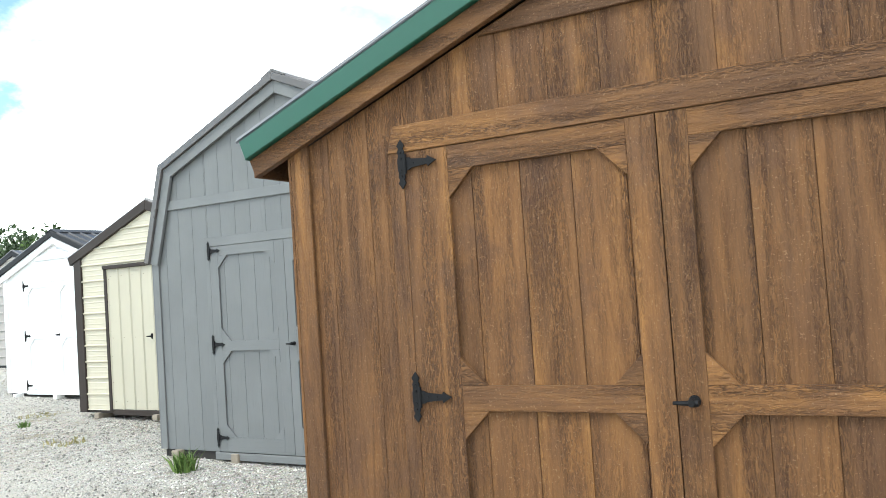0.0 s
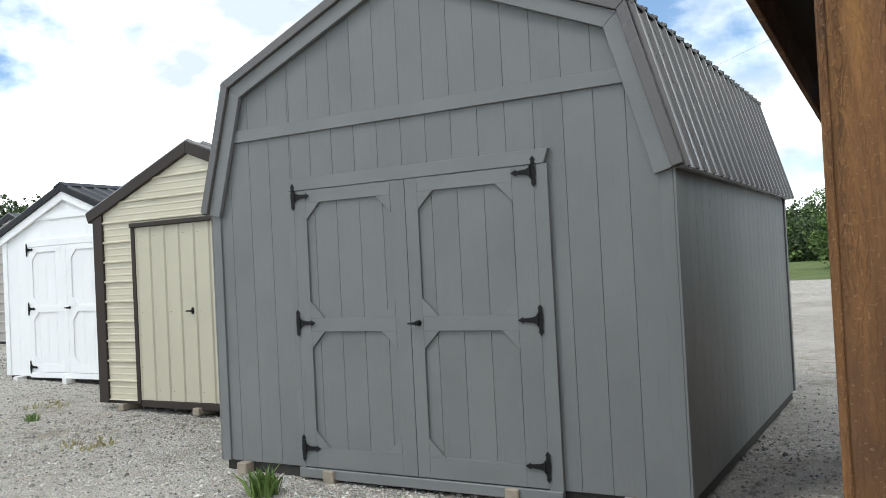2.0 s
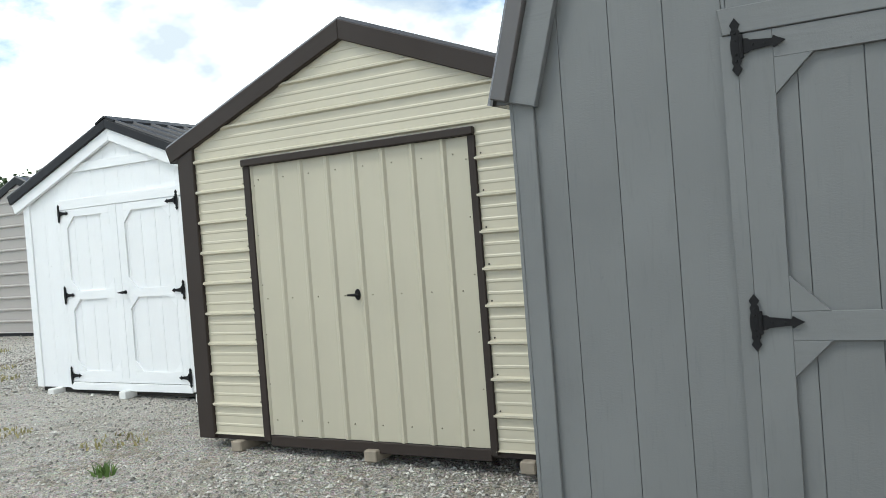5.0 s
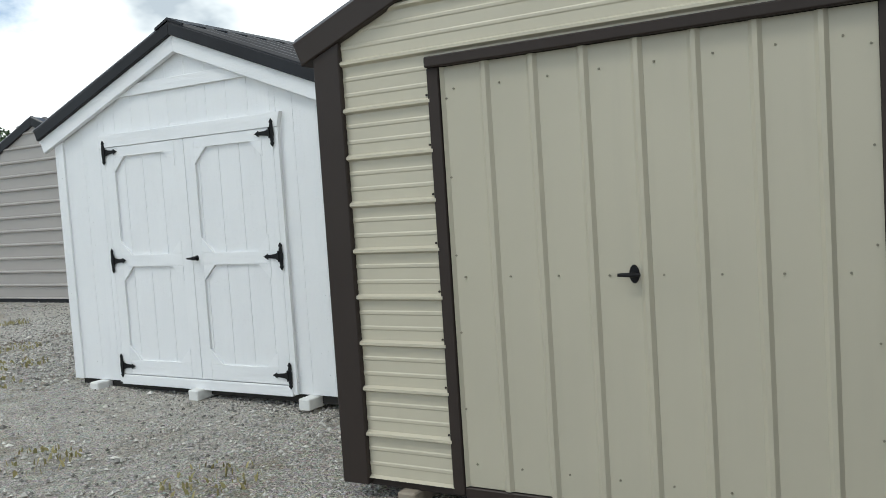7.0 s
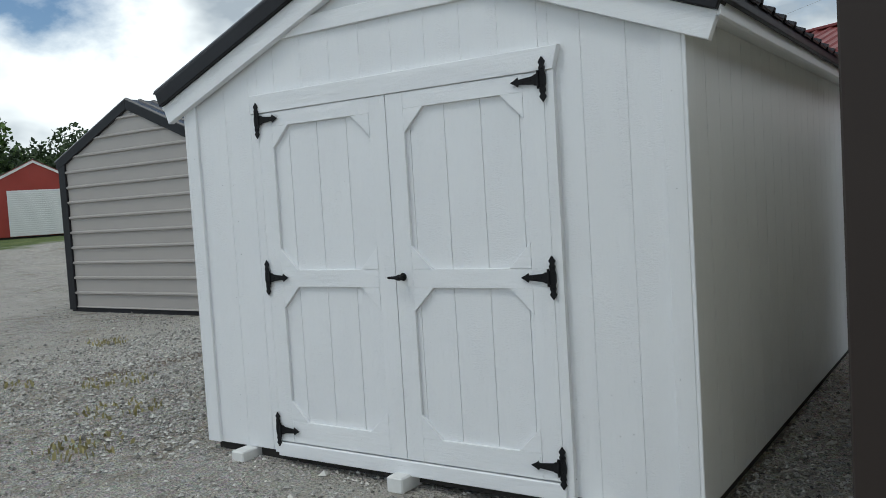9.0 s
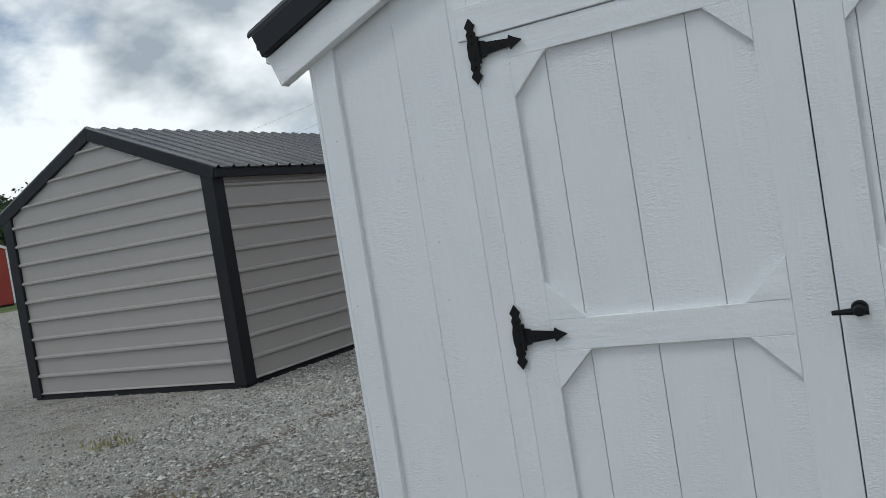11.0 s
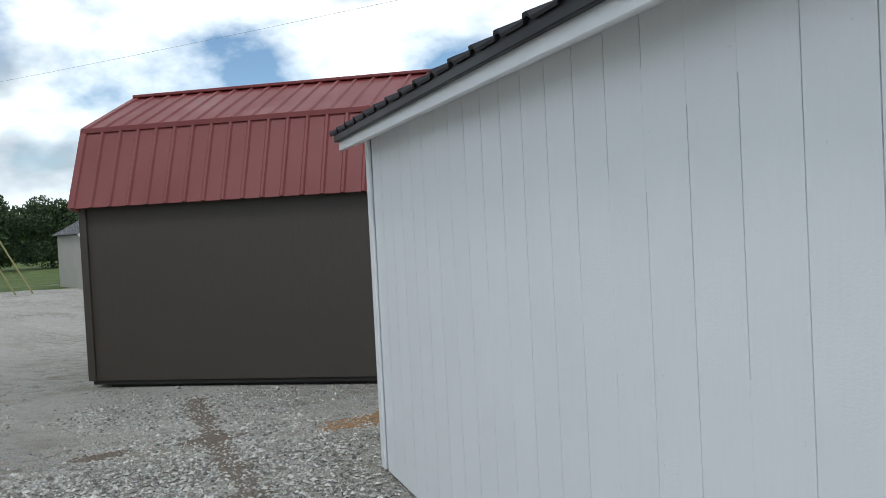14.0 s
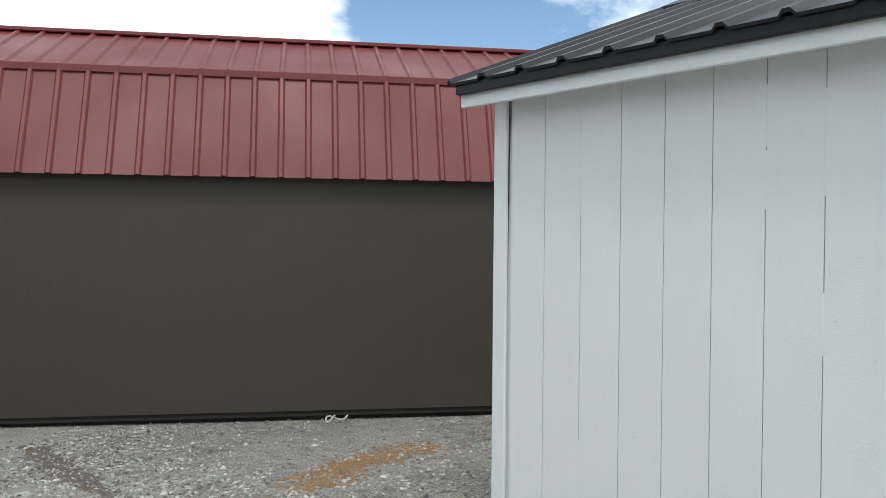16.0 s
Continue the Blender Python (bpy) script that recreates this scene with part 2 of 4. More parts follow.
for dull in (BLACK_TRIM, BROWN_TRIM, BLACK_ROOF):
    dull.node_tree.nodes["Principled BSDF"].inputs["Specular IOR Level"].default_value = 0.25
GREEN_TRIM = sheet_metal("green_trim", (0.012, 0.085, 0.052), 0.35, 0.08)
GREY_SHEET = sheet_metal("grey_sheet", (0.37, 0.345, 0.325), 0.36, 0.015)
RED_SHEET = sheet_metal("red_sheet", (0.19, 0.036, 0.034), 0.48, 0.08)
RED_WALL = sheet_metal("barn_red_sheet", (0.33, 0.035, 0.022), 0.5, 0.08)
BARN_WALL = painted_wood("dark_brown_barn_wall", (0.056, 0.045, 0.035), "z", dirt=0.05, rough=0.6, emboss=0.25)
TAUPE_WALL = painted_wood("taupe_wall", (0.17, 0.15, 0.13), "z")
NAVY_WALL = painted_wood("navy_wall", (0.035, 0.042, 0.055), "z")
BLUE_ROOF = sheet_metal("blue_grey_roof", (0.075, 0.095, 0.13), 0.4, 0.1)
IRON = plain("black_iron", (0.009, 0.009, 0.010), 0.65, 0.3, 40.0, 0.25, 0.0)
IRON.node_tree.nodes["Principled BSDF"].inputs["Specular IOR Level"].default_value = 0.2
TIMBER = plain("weathered_timber", (0.27, 0.23, 0.18), 0.85, 0.35, 14.0, 0.4)
TIMBER_WHITE = plain("white_painted_timber", (0.70, 0.70, 0.68), 0.7, 0.12, 14.0, 0.3)
# one even near-black for skids, floor frames, roof decks and wall backing
NEAR_BLACK = plain("near_black_framing", (0.03, 0.027, 0.024), 0.9)
INSIDE = plain("bare_inside_wall", (0.2, 0.16, 0.12), 0.9)
POLE_WOOD = plain("grey_pole_wood", (0.30, 0.25, 0.20), 0.9, 0.25, 6.0, 0.4)
GALV = plain("galvanised_steel", (0.55, 0.56, 0.57), 0.35, 0.1, 30.0, 0.1, 0.9)
GALV_DARK = plain("dull_nail_steel", (0.34, 0.34, 0.34), 0.6)
SCREW = plain("painted_screw", (0.22, 0.20, 0.15), 0.5)
GLASS_DARK = plain("dark_window_glass", (0.03, 0.034, 0.04), 0.08, 0.1, 3.0, 0.0)
WHITE_PLAIN = plain("white_door_paint", (0.78, 0.78, 0.77), 0.5, 0.05)
PORCH_RED = plain("dark_red_porch_paint", (0.10, 0.03, 0.022), 0.6)
STONE = leaf_material("crushed_stone", (0.10, 0.093, 0.08), (0.64, 0.615, 0.56))
GROUND = ground_material()
LEAF = leaf_material("oak_leaves", (0.016, 0.032, 0.010), (0.056, 0.094, 0.027))
LEAF_LIGHT = leaf_material("light_leaves", (0.05, 0.10, 0.02), (0.13, 0.20, 0.05))
WEED = leaf_material("weed_leaves", (0.06, 0.12, 0.02), (0.16, 0.24, 0.06))
DRYGRASS = leaf_material("dry_grass", (0.22, 0.20, 0.08), (0.36, 0.31, 0.14))
BARK = plain("bark", (0.07, 0.055, 0.04), 0.95, 0.3, 12.0, 0.6)
MUD = plain("brown_mud", (0.15, 0.12, 0.095), 0.95, 0.3, 18.0, 0.8)
CLAY = plain("orange_clay", (0.27, 0.16, 0.08), 0.95, 0.2, 12.0, 0.5)
ROPE = plain("pale_rope", (0.55, 0.52, 0.44), 0.8)


# ---- mesh helpers ----
def link(name, bm, mat, parent=None, label=""):
    bmesh.ops.recalc_face_normals(bm, faces=bm.faces)
    me = bpy.data.meshes.new(name)
    bm.to_mesh(me)
    bm.free()
    me.materials.append(mat)
    ob = new(name, me)
    ob.parent = parent
    return tagged(ob, label)


def part(name, bm, mat, parent, label=""):
    return link(name, bm, mat, parent, label)


def share(name, source, parent, x=0.0, y=0.0, z=0.0, flip=False):
    """One more piece on the mesh of another."""
    ob = new(name, source.data)
    ob.parent = parent
    ob.location = (x, y, z)
    if flip:
        ob.rotation_euler = (0, 0, math.pi)
    return ob


def thing(name, x, y, z, turn, label, category, group=""):
    ob = new(name)
    ob.matrix_basis = pose(x, y, z, 0, 0, turn)
    return tagged(ob, label, category, group)


def add_box(bm, x0, x1, y0, y1, z0, z1):
    v = [bm.verts.new((x, y, z)) for x in (x0, x1) for y in (y0, y1) for z in (z0, z1)]
    for q in ((0, 1, 3, 2), (4, 6, 7, 5), (0, 4, 5, 1), (2, 3, 7, 6), (0, 2, 6, 4), (1, 5, 7, 3)):
        bm.faces.new([v[i] for i in q])


def box(x0, x1, y0, y1, z0, z1, bevel=0.0):
    bm = bmesh.new()
    add_box(bm, x0, x1, y0, y1, z0, z1)
    if bevel:
        bmesh.ops.bevel(bm, geom=bm.edges[:], offset=bevel, segments=1, affect="EDGES")
    return bm


def prism(points, y0, y1, bevel=0.0):
    """A board cut to an outline in x and z, from y0 to y1."""
    bm = bmesh.new()
    a = [bm.verts.new((x, y0, z)) for x, z in points]
    b = [bm.verts.new((x, y1, z)) for x, z in points]
    k = len(points)
    bm.faces.new(a)
    bm.faces.new(b[::-1])
    for i in range(k):
        bm.faces.new((a[i], b[i], b[(i + 1) % k], a[(i + 1) % k]))
    if bevel:
        bmesh.ops.bevel(bm, geom=[e for e in bm.edges if abs(e.verts[0].co.y - y0) < 1e-6 and abs(e.verts[1].co.y - y0) < 1e-6],
                        offset=bevel, segments=1, affect="EDGES")
    return bm


def cylinder(bm, a, b, r0, r1, sides=10):
    a, b = Vector(a), Vector(b)
    d = (b - a).normalized()
    u = d.orthogonal().normalized()
    w = d.cross(u)
    rings = []
    for p, r in ((a, r0), (b, r1)):
        rings.append([bm.verts.new(p + r * (math.cos(t) * u + math.sin(t) * w)) for t in (2 * math.pi * i / sides for i in range(sides))])
    for i in range(sides):
        bm.faces.new((rings[0][i], rings[0][(i + 1) % sides], rings[1][(i + 1) % sides], rings[1][i]))
    bm.faces.new(rings[0][::-1])
    bm.faces.new(rings[1])


def top_at(profile, x):
    for (x0, z0), (x1, z1) in zip(profile, profile[1:]):
        if x0 <= x <= x1:
            return z0 + (z1 - z0) * (x - x0) / (x1 - x0)
    return profile[0][1] if x < profile[0][0] else profile[-1][1]


def strip(profile, x0, x1, zb):
    mids = [p for p in profile if x0 + 1e-4 < p[0] < x1 - 1e-4]
    return [(x0, zb), (x1, zb), (x1, top_at(profile, x1))] + mids[::-1] + [(x0, top_at(profile, x0))]


def rib_heights(a, b, pitch, first, high=0.022, minor=True, base=0.034, crest=0.013):
    """Places and heights along a ribbed sheet from a to b."""
    pts = [(a, 0.0)]
    p = first - math.ceil((first - a) / pitch) * pitch
    while p < b + pitch:
        for q, h in ((p - base / 2, 0), (p - crest / 2, high), (p + crest / 2, high), (p + base / 2, 0)):
            pts.append((q, h))
        if minor:
            for k in (1, 2):
                c = p + k * pitch / 3
                pts += [(c - 0.012, 0), (c - 0.006, 0.0035), (c + 0.006, 0.0035), (c + 0.012, 0)]
        p += pitch
    pts = [q for q in pts if a <= q[0] <= b] + [(b, 0.0)]
    return pts


def ribbed_wall(zs, spans, y=0.0):
    """Sheet in the plane y with ribs running across; spans(z) gives the stretches of x at that height."""
    bm = bmesh.new()
    for (z0, h0), (z1, h1) in zip(zs, zs[1:]):
        if z1 - z0 < 1e-5:
            continue
        for (a0, b0), (a1, b1) in zip(spans(z0 + 1e-5), spans(z1 - 1e-5)):
            if b0 - a0 < 1e-3 and b1 - a1 < 1e-3:
                continue
            bm.faces.new([bm.verts.new(c) for c in ((a0, y - h0, z0), (b0, y - h0, z0), (b1, y - h1, z1), (a1, y - h1, z1))])
    bmesh.ops.remove_doubles(bm, verts=bm.verts, dist=1e-4)
    return bm


def roof_sheet(p0, p1, y0, y1, pitch=0.2286, high=0.02, thick=0.012, minor=False):
    """Ribbed roof sheet from the upper edge p0 to the lower edge p1 (x, z), ribs down the slope."""
    bm = bmesh.new()
    d = Vector((p1[0] - p0[0], 0, p1[1] - p0[1])).normalized()
    nrm = Vector((-d.z, 0, d.x))
    if nrm.z < 0:
        nrm = -nrm
    rows = rib_heights(y0, y1, pitch, y0 + 0.03, high, minor, 0.06, 0.026)
    up = [[bm.verts.new(Vector((p[0], y, p[1])) + nrm * h) for y, h in rows] for p in (p0, p1)]
    lo = [[bm.verts.new(Vector((p[0], y, p[1])) + nrm * (h * 0.9 - thick)) for y, h in rows] for p in (p0, p1)]
    for i in range(len(rows) - 1):
        if rows[i + 1][0] - rows[i][0] < 1e-6:
            continue
        bm.faces.new((up[0][i], up[0][i + 1], up[1][i + 1], up[1][i]))
        bm.faces.new((lo[0][i], lo[1][i], lo[1][i + 1], lo[0][i + 1]))
        bm.faces.new((up[1][i], up[1][i + 1], lo[1][i + 1], lo[1][i]))
        bm.faces.new((up[0][i], lo[0][i], lo[0][i + 1], up[0][i + 1]))
    for i in (0, -1):
        bm.faces.new((up[0][i], up[1][i], lo[1][i], lo[0][i]))
    return bm


def band_along(profile, drop_top, drop_bottom, i):
    """Outline of a board that follows stretch i of a roof profile, between two distances under it."""
    def offset(k, d):
        p = Vector(profile[k])
        prev = (p - Vector(profile[k - 1])).normalized() if k else None
        nxt = (Vector(profile[k + 1]) - p).normalized() if k < len(profile) - 1 else None
        ns = [Vector((t.y, -t.x)) for t in (prev, nxt) if t is not None]
        n = sum(ns, Vector((0, 0))).normalized()
        return p + n * d / max(0.3, n.dot(ns[0]))
    a, b = offset(i, drop_top), offset(i + 1, drop_top)
    c, d = offset(i + 1, drop_bottom), offset(i, drop_bottom)
    return [tuple(d), tuple(c), tuple(b), tuple(a)]


# ---- ground: one sheet, rising a little along the row and towards the field ----
def smooth(t):
    t = min(1.0, max(0.0, t))
    return t * t * (3 - 2 * t)


def ground_z(x, y):
    s = -0.87 * x + 0.5 * y
    q = -0.55 * x + 0.83 * y
    hollow = 1.0 - 0.9 * smooth((y - 13.5) / 3.0) * smooth((x + 18.2) / 1.5)
    z = -0.07 + 0.27 * smooth((s - 6.0) / 17.0)
    z = z * hollow if z > 0 else z
    z += 0.75 * smooth((q - 25.0) / 22.0) * smooth((-x - 28.0) / 12.0)
    z += 0.6 * smooth((q - 45.0) / 34.0) * smooth((-x - 28.0) / 12.0)
    return z


def make_ground():
    xs = sorted({-400, -250, -150, 90, 160, 300} | set(range(-100, 61, 5)) | set(np.arange(-26, 6, 1.0).tolist()))
    ys = sorted({-300, -150, -80, -40, 200, 350, 500} | set(range(-20, 131, 5)) | set(np.arange(-4, 26, 1.0).tolist()))
    bm = bmesh.new()
    grid = [[bm.verts.new((x, y, ground_z(x, y) + 0.012 * noise.noise(Vector((x * 0.7, y * 0.7, 0))))) for x in xs] for y in ys]
    for j in range(len(ys) - 1):
        for i in range(len(xs) - 1):
            bm.faces.new((grid[j][i], grid[j][i + 1], grid[j + 1][i + 1], grid[j + 1][i]))
    ob = link("ground", bm, GROUND)
    for p in ob.data.polygons:
        p.use_smooth = True
    tagged(ob, "grey crushed-gravel lot running out into mown grass", "ground", "", "structure")


make_ground()


# ---- pieces shared by the sheds ----
def hinge_mesh():
    """Ornate black T-hinge: upright leaf with spade tips, long strap with a spear tip, pointing +x."""
    bm = bmesh.new()
    leaf = [(-0.016, -0.045), (-0.02, -0.065), (-0.012, -0.078), (-0.022, -0.095), (0, -0.125), (0.022, -0.095), (0.012, -0.078), (0.02, -0.065), (0.016, -0.045),
            (0.026, -0.03), (0.026, 0.03), (0.016, 0.045), (0.02, 0.065), (0.012, 0.078), (0.022, 0.095), (0, 0.125), (-0.022, 0.095), (-0.012, 0.078), (-0.02, 0.065), (-0.016, 0.045), (-0.022, 0.02), (-0.022, -0.02)]
    strap = [(0.02, -0.034), (0.05, -0.03), (0.058, -0.023), (0.148, -0.014), (0.152, -0.027), (0.168, -0.016), (0.2, 0), (0.168, 0.016), (0.152, 0.027), (0.148, 0.014), (0.058, 0.023), (0.05, 0.03), (0.02, 0.034)]
    for pts, y0, y1 in ((leaf, -0.006, 0.0), (strap, -0.0075, 0.0)):
        a = [bm.verts.new((x, y0, z)) for x, z in pts]
        b = [bm.verts.new((x, y1, z)) for x, z in pts]
        bm.faces.new(a)
        for i in range(len(pts)):
            j = (i + 1) % len(pts)
            bm.faces.new((a[i], b[i], b[j], a[j]))
    cylinder(bm, (0.024, -0.009, -0.05), (0.024, -0.009, 0.05), 0.008, 0.008, 8)
    for x, z in ((0, 0.06), (0, -0.06), (0, 0.03), (0, -0.03), (0.07, 0), (0.12, 0)):
        cylinder(bm, (x, -0.006, z), (x, -0.011, z), 0.006, 0.004, 6)
    bmesh.ops.recalc_face_normals(bm, faces=bm.faces)
    me = bpy.data.meshes.new("hinge")
    bm.to_mesh(me)
    bm.free()
    me.materials.append(IRON)
    return me


def latch_mesh():
    """Black turn handle: round rose, stem and a tapered lever."""
    bm = bmesh.new()
    cylinder(bm, (0, 0, 0), (0, -0.01, 0), 0.021, 0.018, 14)
    cylinder(bm, (0, -0.01, 0), (0, -0.045, 0), 0.012, 0.01, 10)
    cylinder(bm, (0.022, -0.046, 0), (-0.062, -0.046, 0.0), 0.011, 0.006, 8)
    cylinder(bm, (0.0, -0.036, 0), (0.0, -0.058, 0), 0.016, 0.012, 10)
    bmesh.ops.recalc_face_normals(bm, faces=bm.faces)
    me = bpy.data.meshes.new("handle")
    bm.to_mesh(me)
    bm.free()
    me.materials.append(IRON)
    return me


def plate_latch_mesh():
    """Black T-handle on an upright oval plate."""
    bm = bmesh.new()
    ring = [(0.02 * math.cos(t), 0.036 * math.sin(t)) for t in np.linspace(0, 2 * math.pi, 17)[:-1]]
    a = [bm.verts.new((x, -0.008, z)) for x, z in ring]
    b = [bm.verts.new((x * 1.1, 0.0, z * 1.1)) for x, z in ring]
    bm.faces.new(a)
    for i in range(16):
        bm.faces.new((a[i], b[i], b[(i + 1) % 16], a[(i + 1) % 16]))
    cylinder(bm, (0, -0.006, 0), (0, -0.04, 0), 0.011, 0.010, 10)
    cylinder(bm, (-0.058, -0.042, 0), (0.0, -0.042, 0), 0.007, 0.010, 8)
    cylinder(bm, (0.0, -0.042, 0), (0.036, -0.042, 0), 0.010, 0.007, 8)
    bmesh.ops.recalc_face_normals(bm, faces=bm.faces)
    me = bpy.data.meshes.new("handle")
    bm.to_mesh(me)
    bm.free()
    me.materials.append(IRON)
    return me


HINGE, LATCH, PLATE_LATCH = hinge_mesh(), latch_mesh(), plate_latch_mesh()


def put_mesh(name, me, parent, x, y, z, turn=0.0, size=0.8):
    ob = new(name, me)
    ob.parent = parent
    ob.matrix_basis = pose(x, y, z, 0, turn, 0) @ Matrix.Scale(size, 4)
    return ob


def put_mesh_big(name, me, parent, x, y, z):
    return put_mesh(name, me, parent, x, y, z, 0.0, 1.0)


def boards(profile, x0, x1, zb, first, mat, parent, pitch=0.2032, gap=0.0022, y0=0.0, y1=0.012):
    """Grooved siding cut into boards under a roof profile."""
    cuts = [x0]
    p = first
    while p <= x0 + 0.01:
        p += pitch
    while p < x1 - 0.01:
        cuts.append(p)
        p += pitch
    cuts.append(x1)
    for a, b in zip(cuts, cuts[1:]):
        part("siding_board", prism(strip(profile, a + gap / 2, b - gap / 2, zb), y0, y1, 0.0014), mat, parent)


def side_boards(shed, x, length, zb, zt, mat, groove, outward, filled=None):
    """A side wall of equal boards along y; outward is +1 or -1 in x."""
    xi = x - outward * 0.012
    wall = part("side_wall", box(min(xi, xi - outward * 0.05), max(xi, xi - outward * 0.05), 0.07, length, zb, zt), groove, shed)
    pitch, n = 0.2032, int((length - 0.1) / 0.2032)
    made = None
    for k in range(n + 1):
        y0, y1 = 0.09 + k * pitch, min(0.09 + (k + 1) * pitch, length - 0.075)
        if y1 - y0 < 0.03:
            break
        if made is None or y1 - y0 < pitch - 0.001:
            bm = box(min(x, xi), max(x, xi), 0.0019, y1 - y0 - 0.0019, zb, zt)
            made = part("siding_board", bm, mat, wall)
            made.location = (0, y0, 0)
        else:
            share("siding_board", made, wall, 0, y0, 0)
    if filled:
        # paint and filler bridge most of each joint and leave open cracks
        rng = random.Random(8)
        for k in range(1, n + 1):
            y, z = 0.09 + k * pitch, zb + rng.uniform(0.0, 0.3)
            open_share = rng.choice((0.4, 0.7, 0.9, 1.0))
            while z < zt - 0.05:
                z1 = min(zt, z + rng.uniform(0.15, 0.6))
                if rng.random() > open_share:
                    a, b = x - outward * 0.0007, xi
                    part("joint_filler", box(min(a, b), max(a, b), y - 0.0018, y + 0.0018, z, z1), mat, shed)
                z = z1 + rng.uniform(0.0, 0.12)
    for ya, yb in ((-0.0175, 0.09), (length - 0.08, length)):
        bm = box(min(x, x + outward * 0.017), max(x, x + outward * 0.017), ya, yb, zb, zt, 0.003)
        part("corner_board", bm, mat, shed)
    return wall


def panel_door(shed, x0, x1, z0, z1, rails, hinge_left, hinges, mat_z, mat_x, groove, stile_h, stile_o, first, cham=0.125):
    """Door leaf of grooved boards with flat trim: stiles, rails and corner braces round two panels."""
    door = part("door", box(x0, x1, -0.003, 0.02, z0, z1), groove, shed)
    flat = [(x0, z1), (x1, z1)]
    cuts = [x0 + 0.02] + [first + 0.2032 * k for k in range(-60, 60) if x0 + 0.03 < first + 0.2032 * k < x1 - 0.03] + [x1 - 0.02]
    for a, b in zip(cuts, cuts[1:]):
        part("panel_board", prism(strip(flat, a + 0.001, b - 0.001, z0 + 0.01)[:2] + [(b - 0.001, z1 - 0.01), (a + 0.001, z1 - 0.01)], -0.012, -0.004, 0.0015), mat_z, door)
    a, b = (stile_h, stile_o) if hinge_left else (stile_o, stile_h)
    y0, y1 = -0.030, -0.0125
    part("stile", prism([(x0, z0), (x0 + a, z0), (x0 + a, z1), (x0, z1)], y0, y1, 0.0014), mat_z, door)
    part("stile", prism([(x1 - b, z0), (x1, z0), (x1, z1), (x1 - b, z1)], y0, y1, 0.0014), mat_z, door)
    for zb, zt in rails:
        part("rail", prism([(x0 + a + 0.0004, zb), (x1 - b - 0.0004, zb), (x1 - b - 0.0004, zt), (x0 + a + 0.0004, zt)], y0, y1, 0.0014), mat_x, door)
    for (zb0, zt0), (zb1, zt1) in zip(rails, rails[1:]):
        xl, xr, lo, hi, c = x0 + a, x1 - b, zt0, zb1, cham
        for tri in ([(xl, lo), (xl + c, lo), (xl, lo + c)], [(xr - c, lo), (xr, lo), (xr, lo + c)],
                    [(xl, hi - c), (xl + c, hi), (xl, hi)], [(xr, hi - c), (xr, hi), (xr - c, hi)]):
            cx, cz = sum(p[0] for p in tri) / 3, sum(p[1] for p in tri) / 3
            tri = [(cx + (px - cx) * 0.985, cz + (pz - cz) * 0.985) for px, pz in tri]
            part("corner_brace", prism(tri, y0 - 0.001, y1, 0.0014), mat_x, door)
    for hz in hinges:
        put_mesh("hinge", HINGE, door, x0 - 0.002 if hinge_left else x1 + 0.002, -0.0372, hz, 0 if hinge_left else 180)
    return door


def rake_trims(shed, outer, y0, y1, board_mat, metal_mat, metal=0.07, wood=0.15):
    """Metal edge and wooden rake board along a roof line given in x and z."""
    for i in range(len(outer) - 1):
        part("rake_edge", prism(band_along(outer, 0.0, metal, i), y0 - 0.03, y0 + 0.07, 0.004), metal_mat, shed)
        if board_mat:
            part("rake_board", prism(band_along(outer, metal + 0.001, metal + wood, i), y0 - 0.002, y1, 0.003), board_mat, shed)


def skids(shed, xs, zt, height, length, mat, proud=0.12):
    for x in xs:
        part("skid", box(x - 0.05, x + 0.05, -proud, length, zt - height, zt - 0.002, 0.008), mat, shed)


def closed_back(shed, profile, length, mat, zb):
    part("back_wall", prism([(profile[0][0], zb)] + [(profile[-1][0], zb)] + profile[::-1], length - 0.06, length - 0.011), mat, shed)


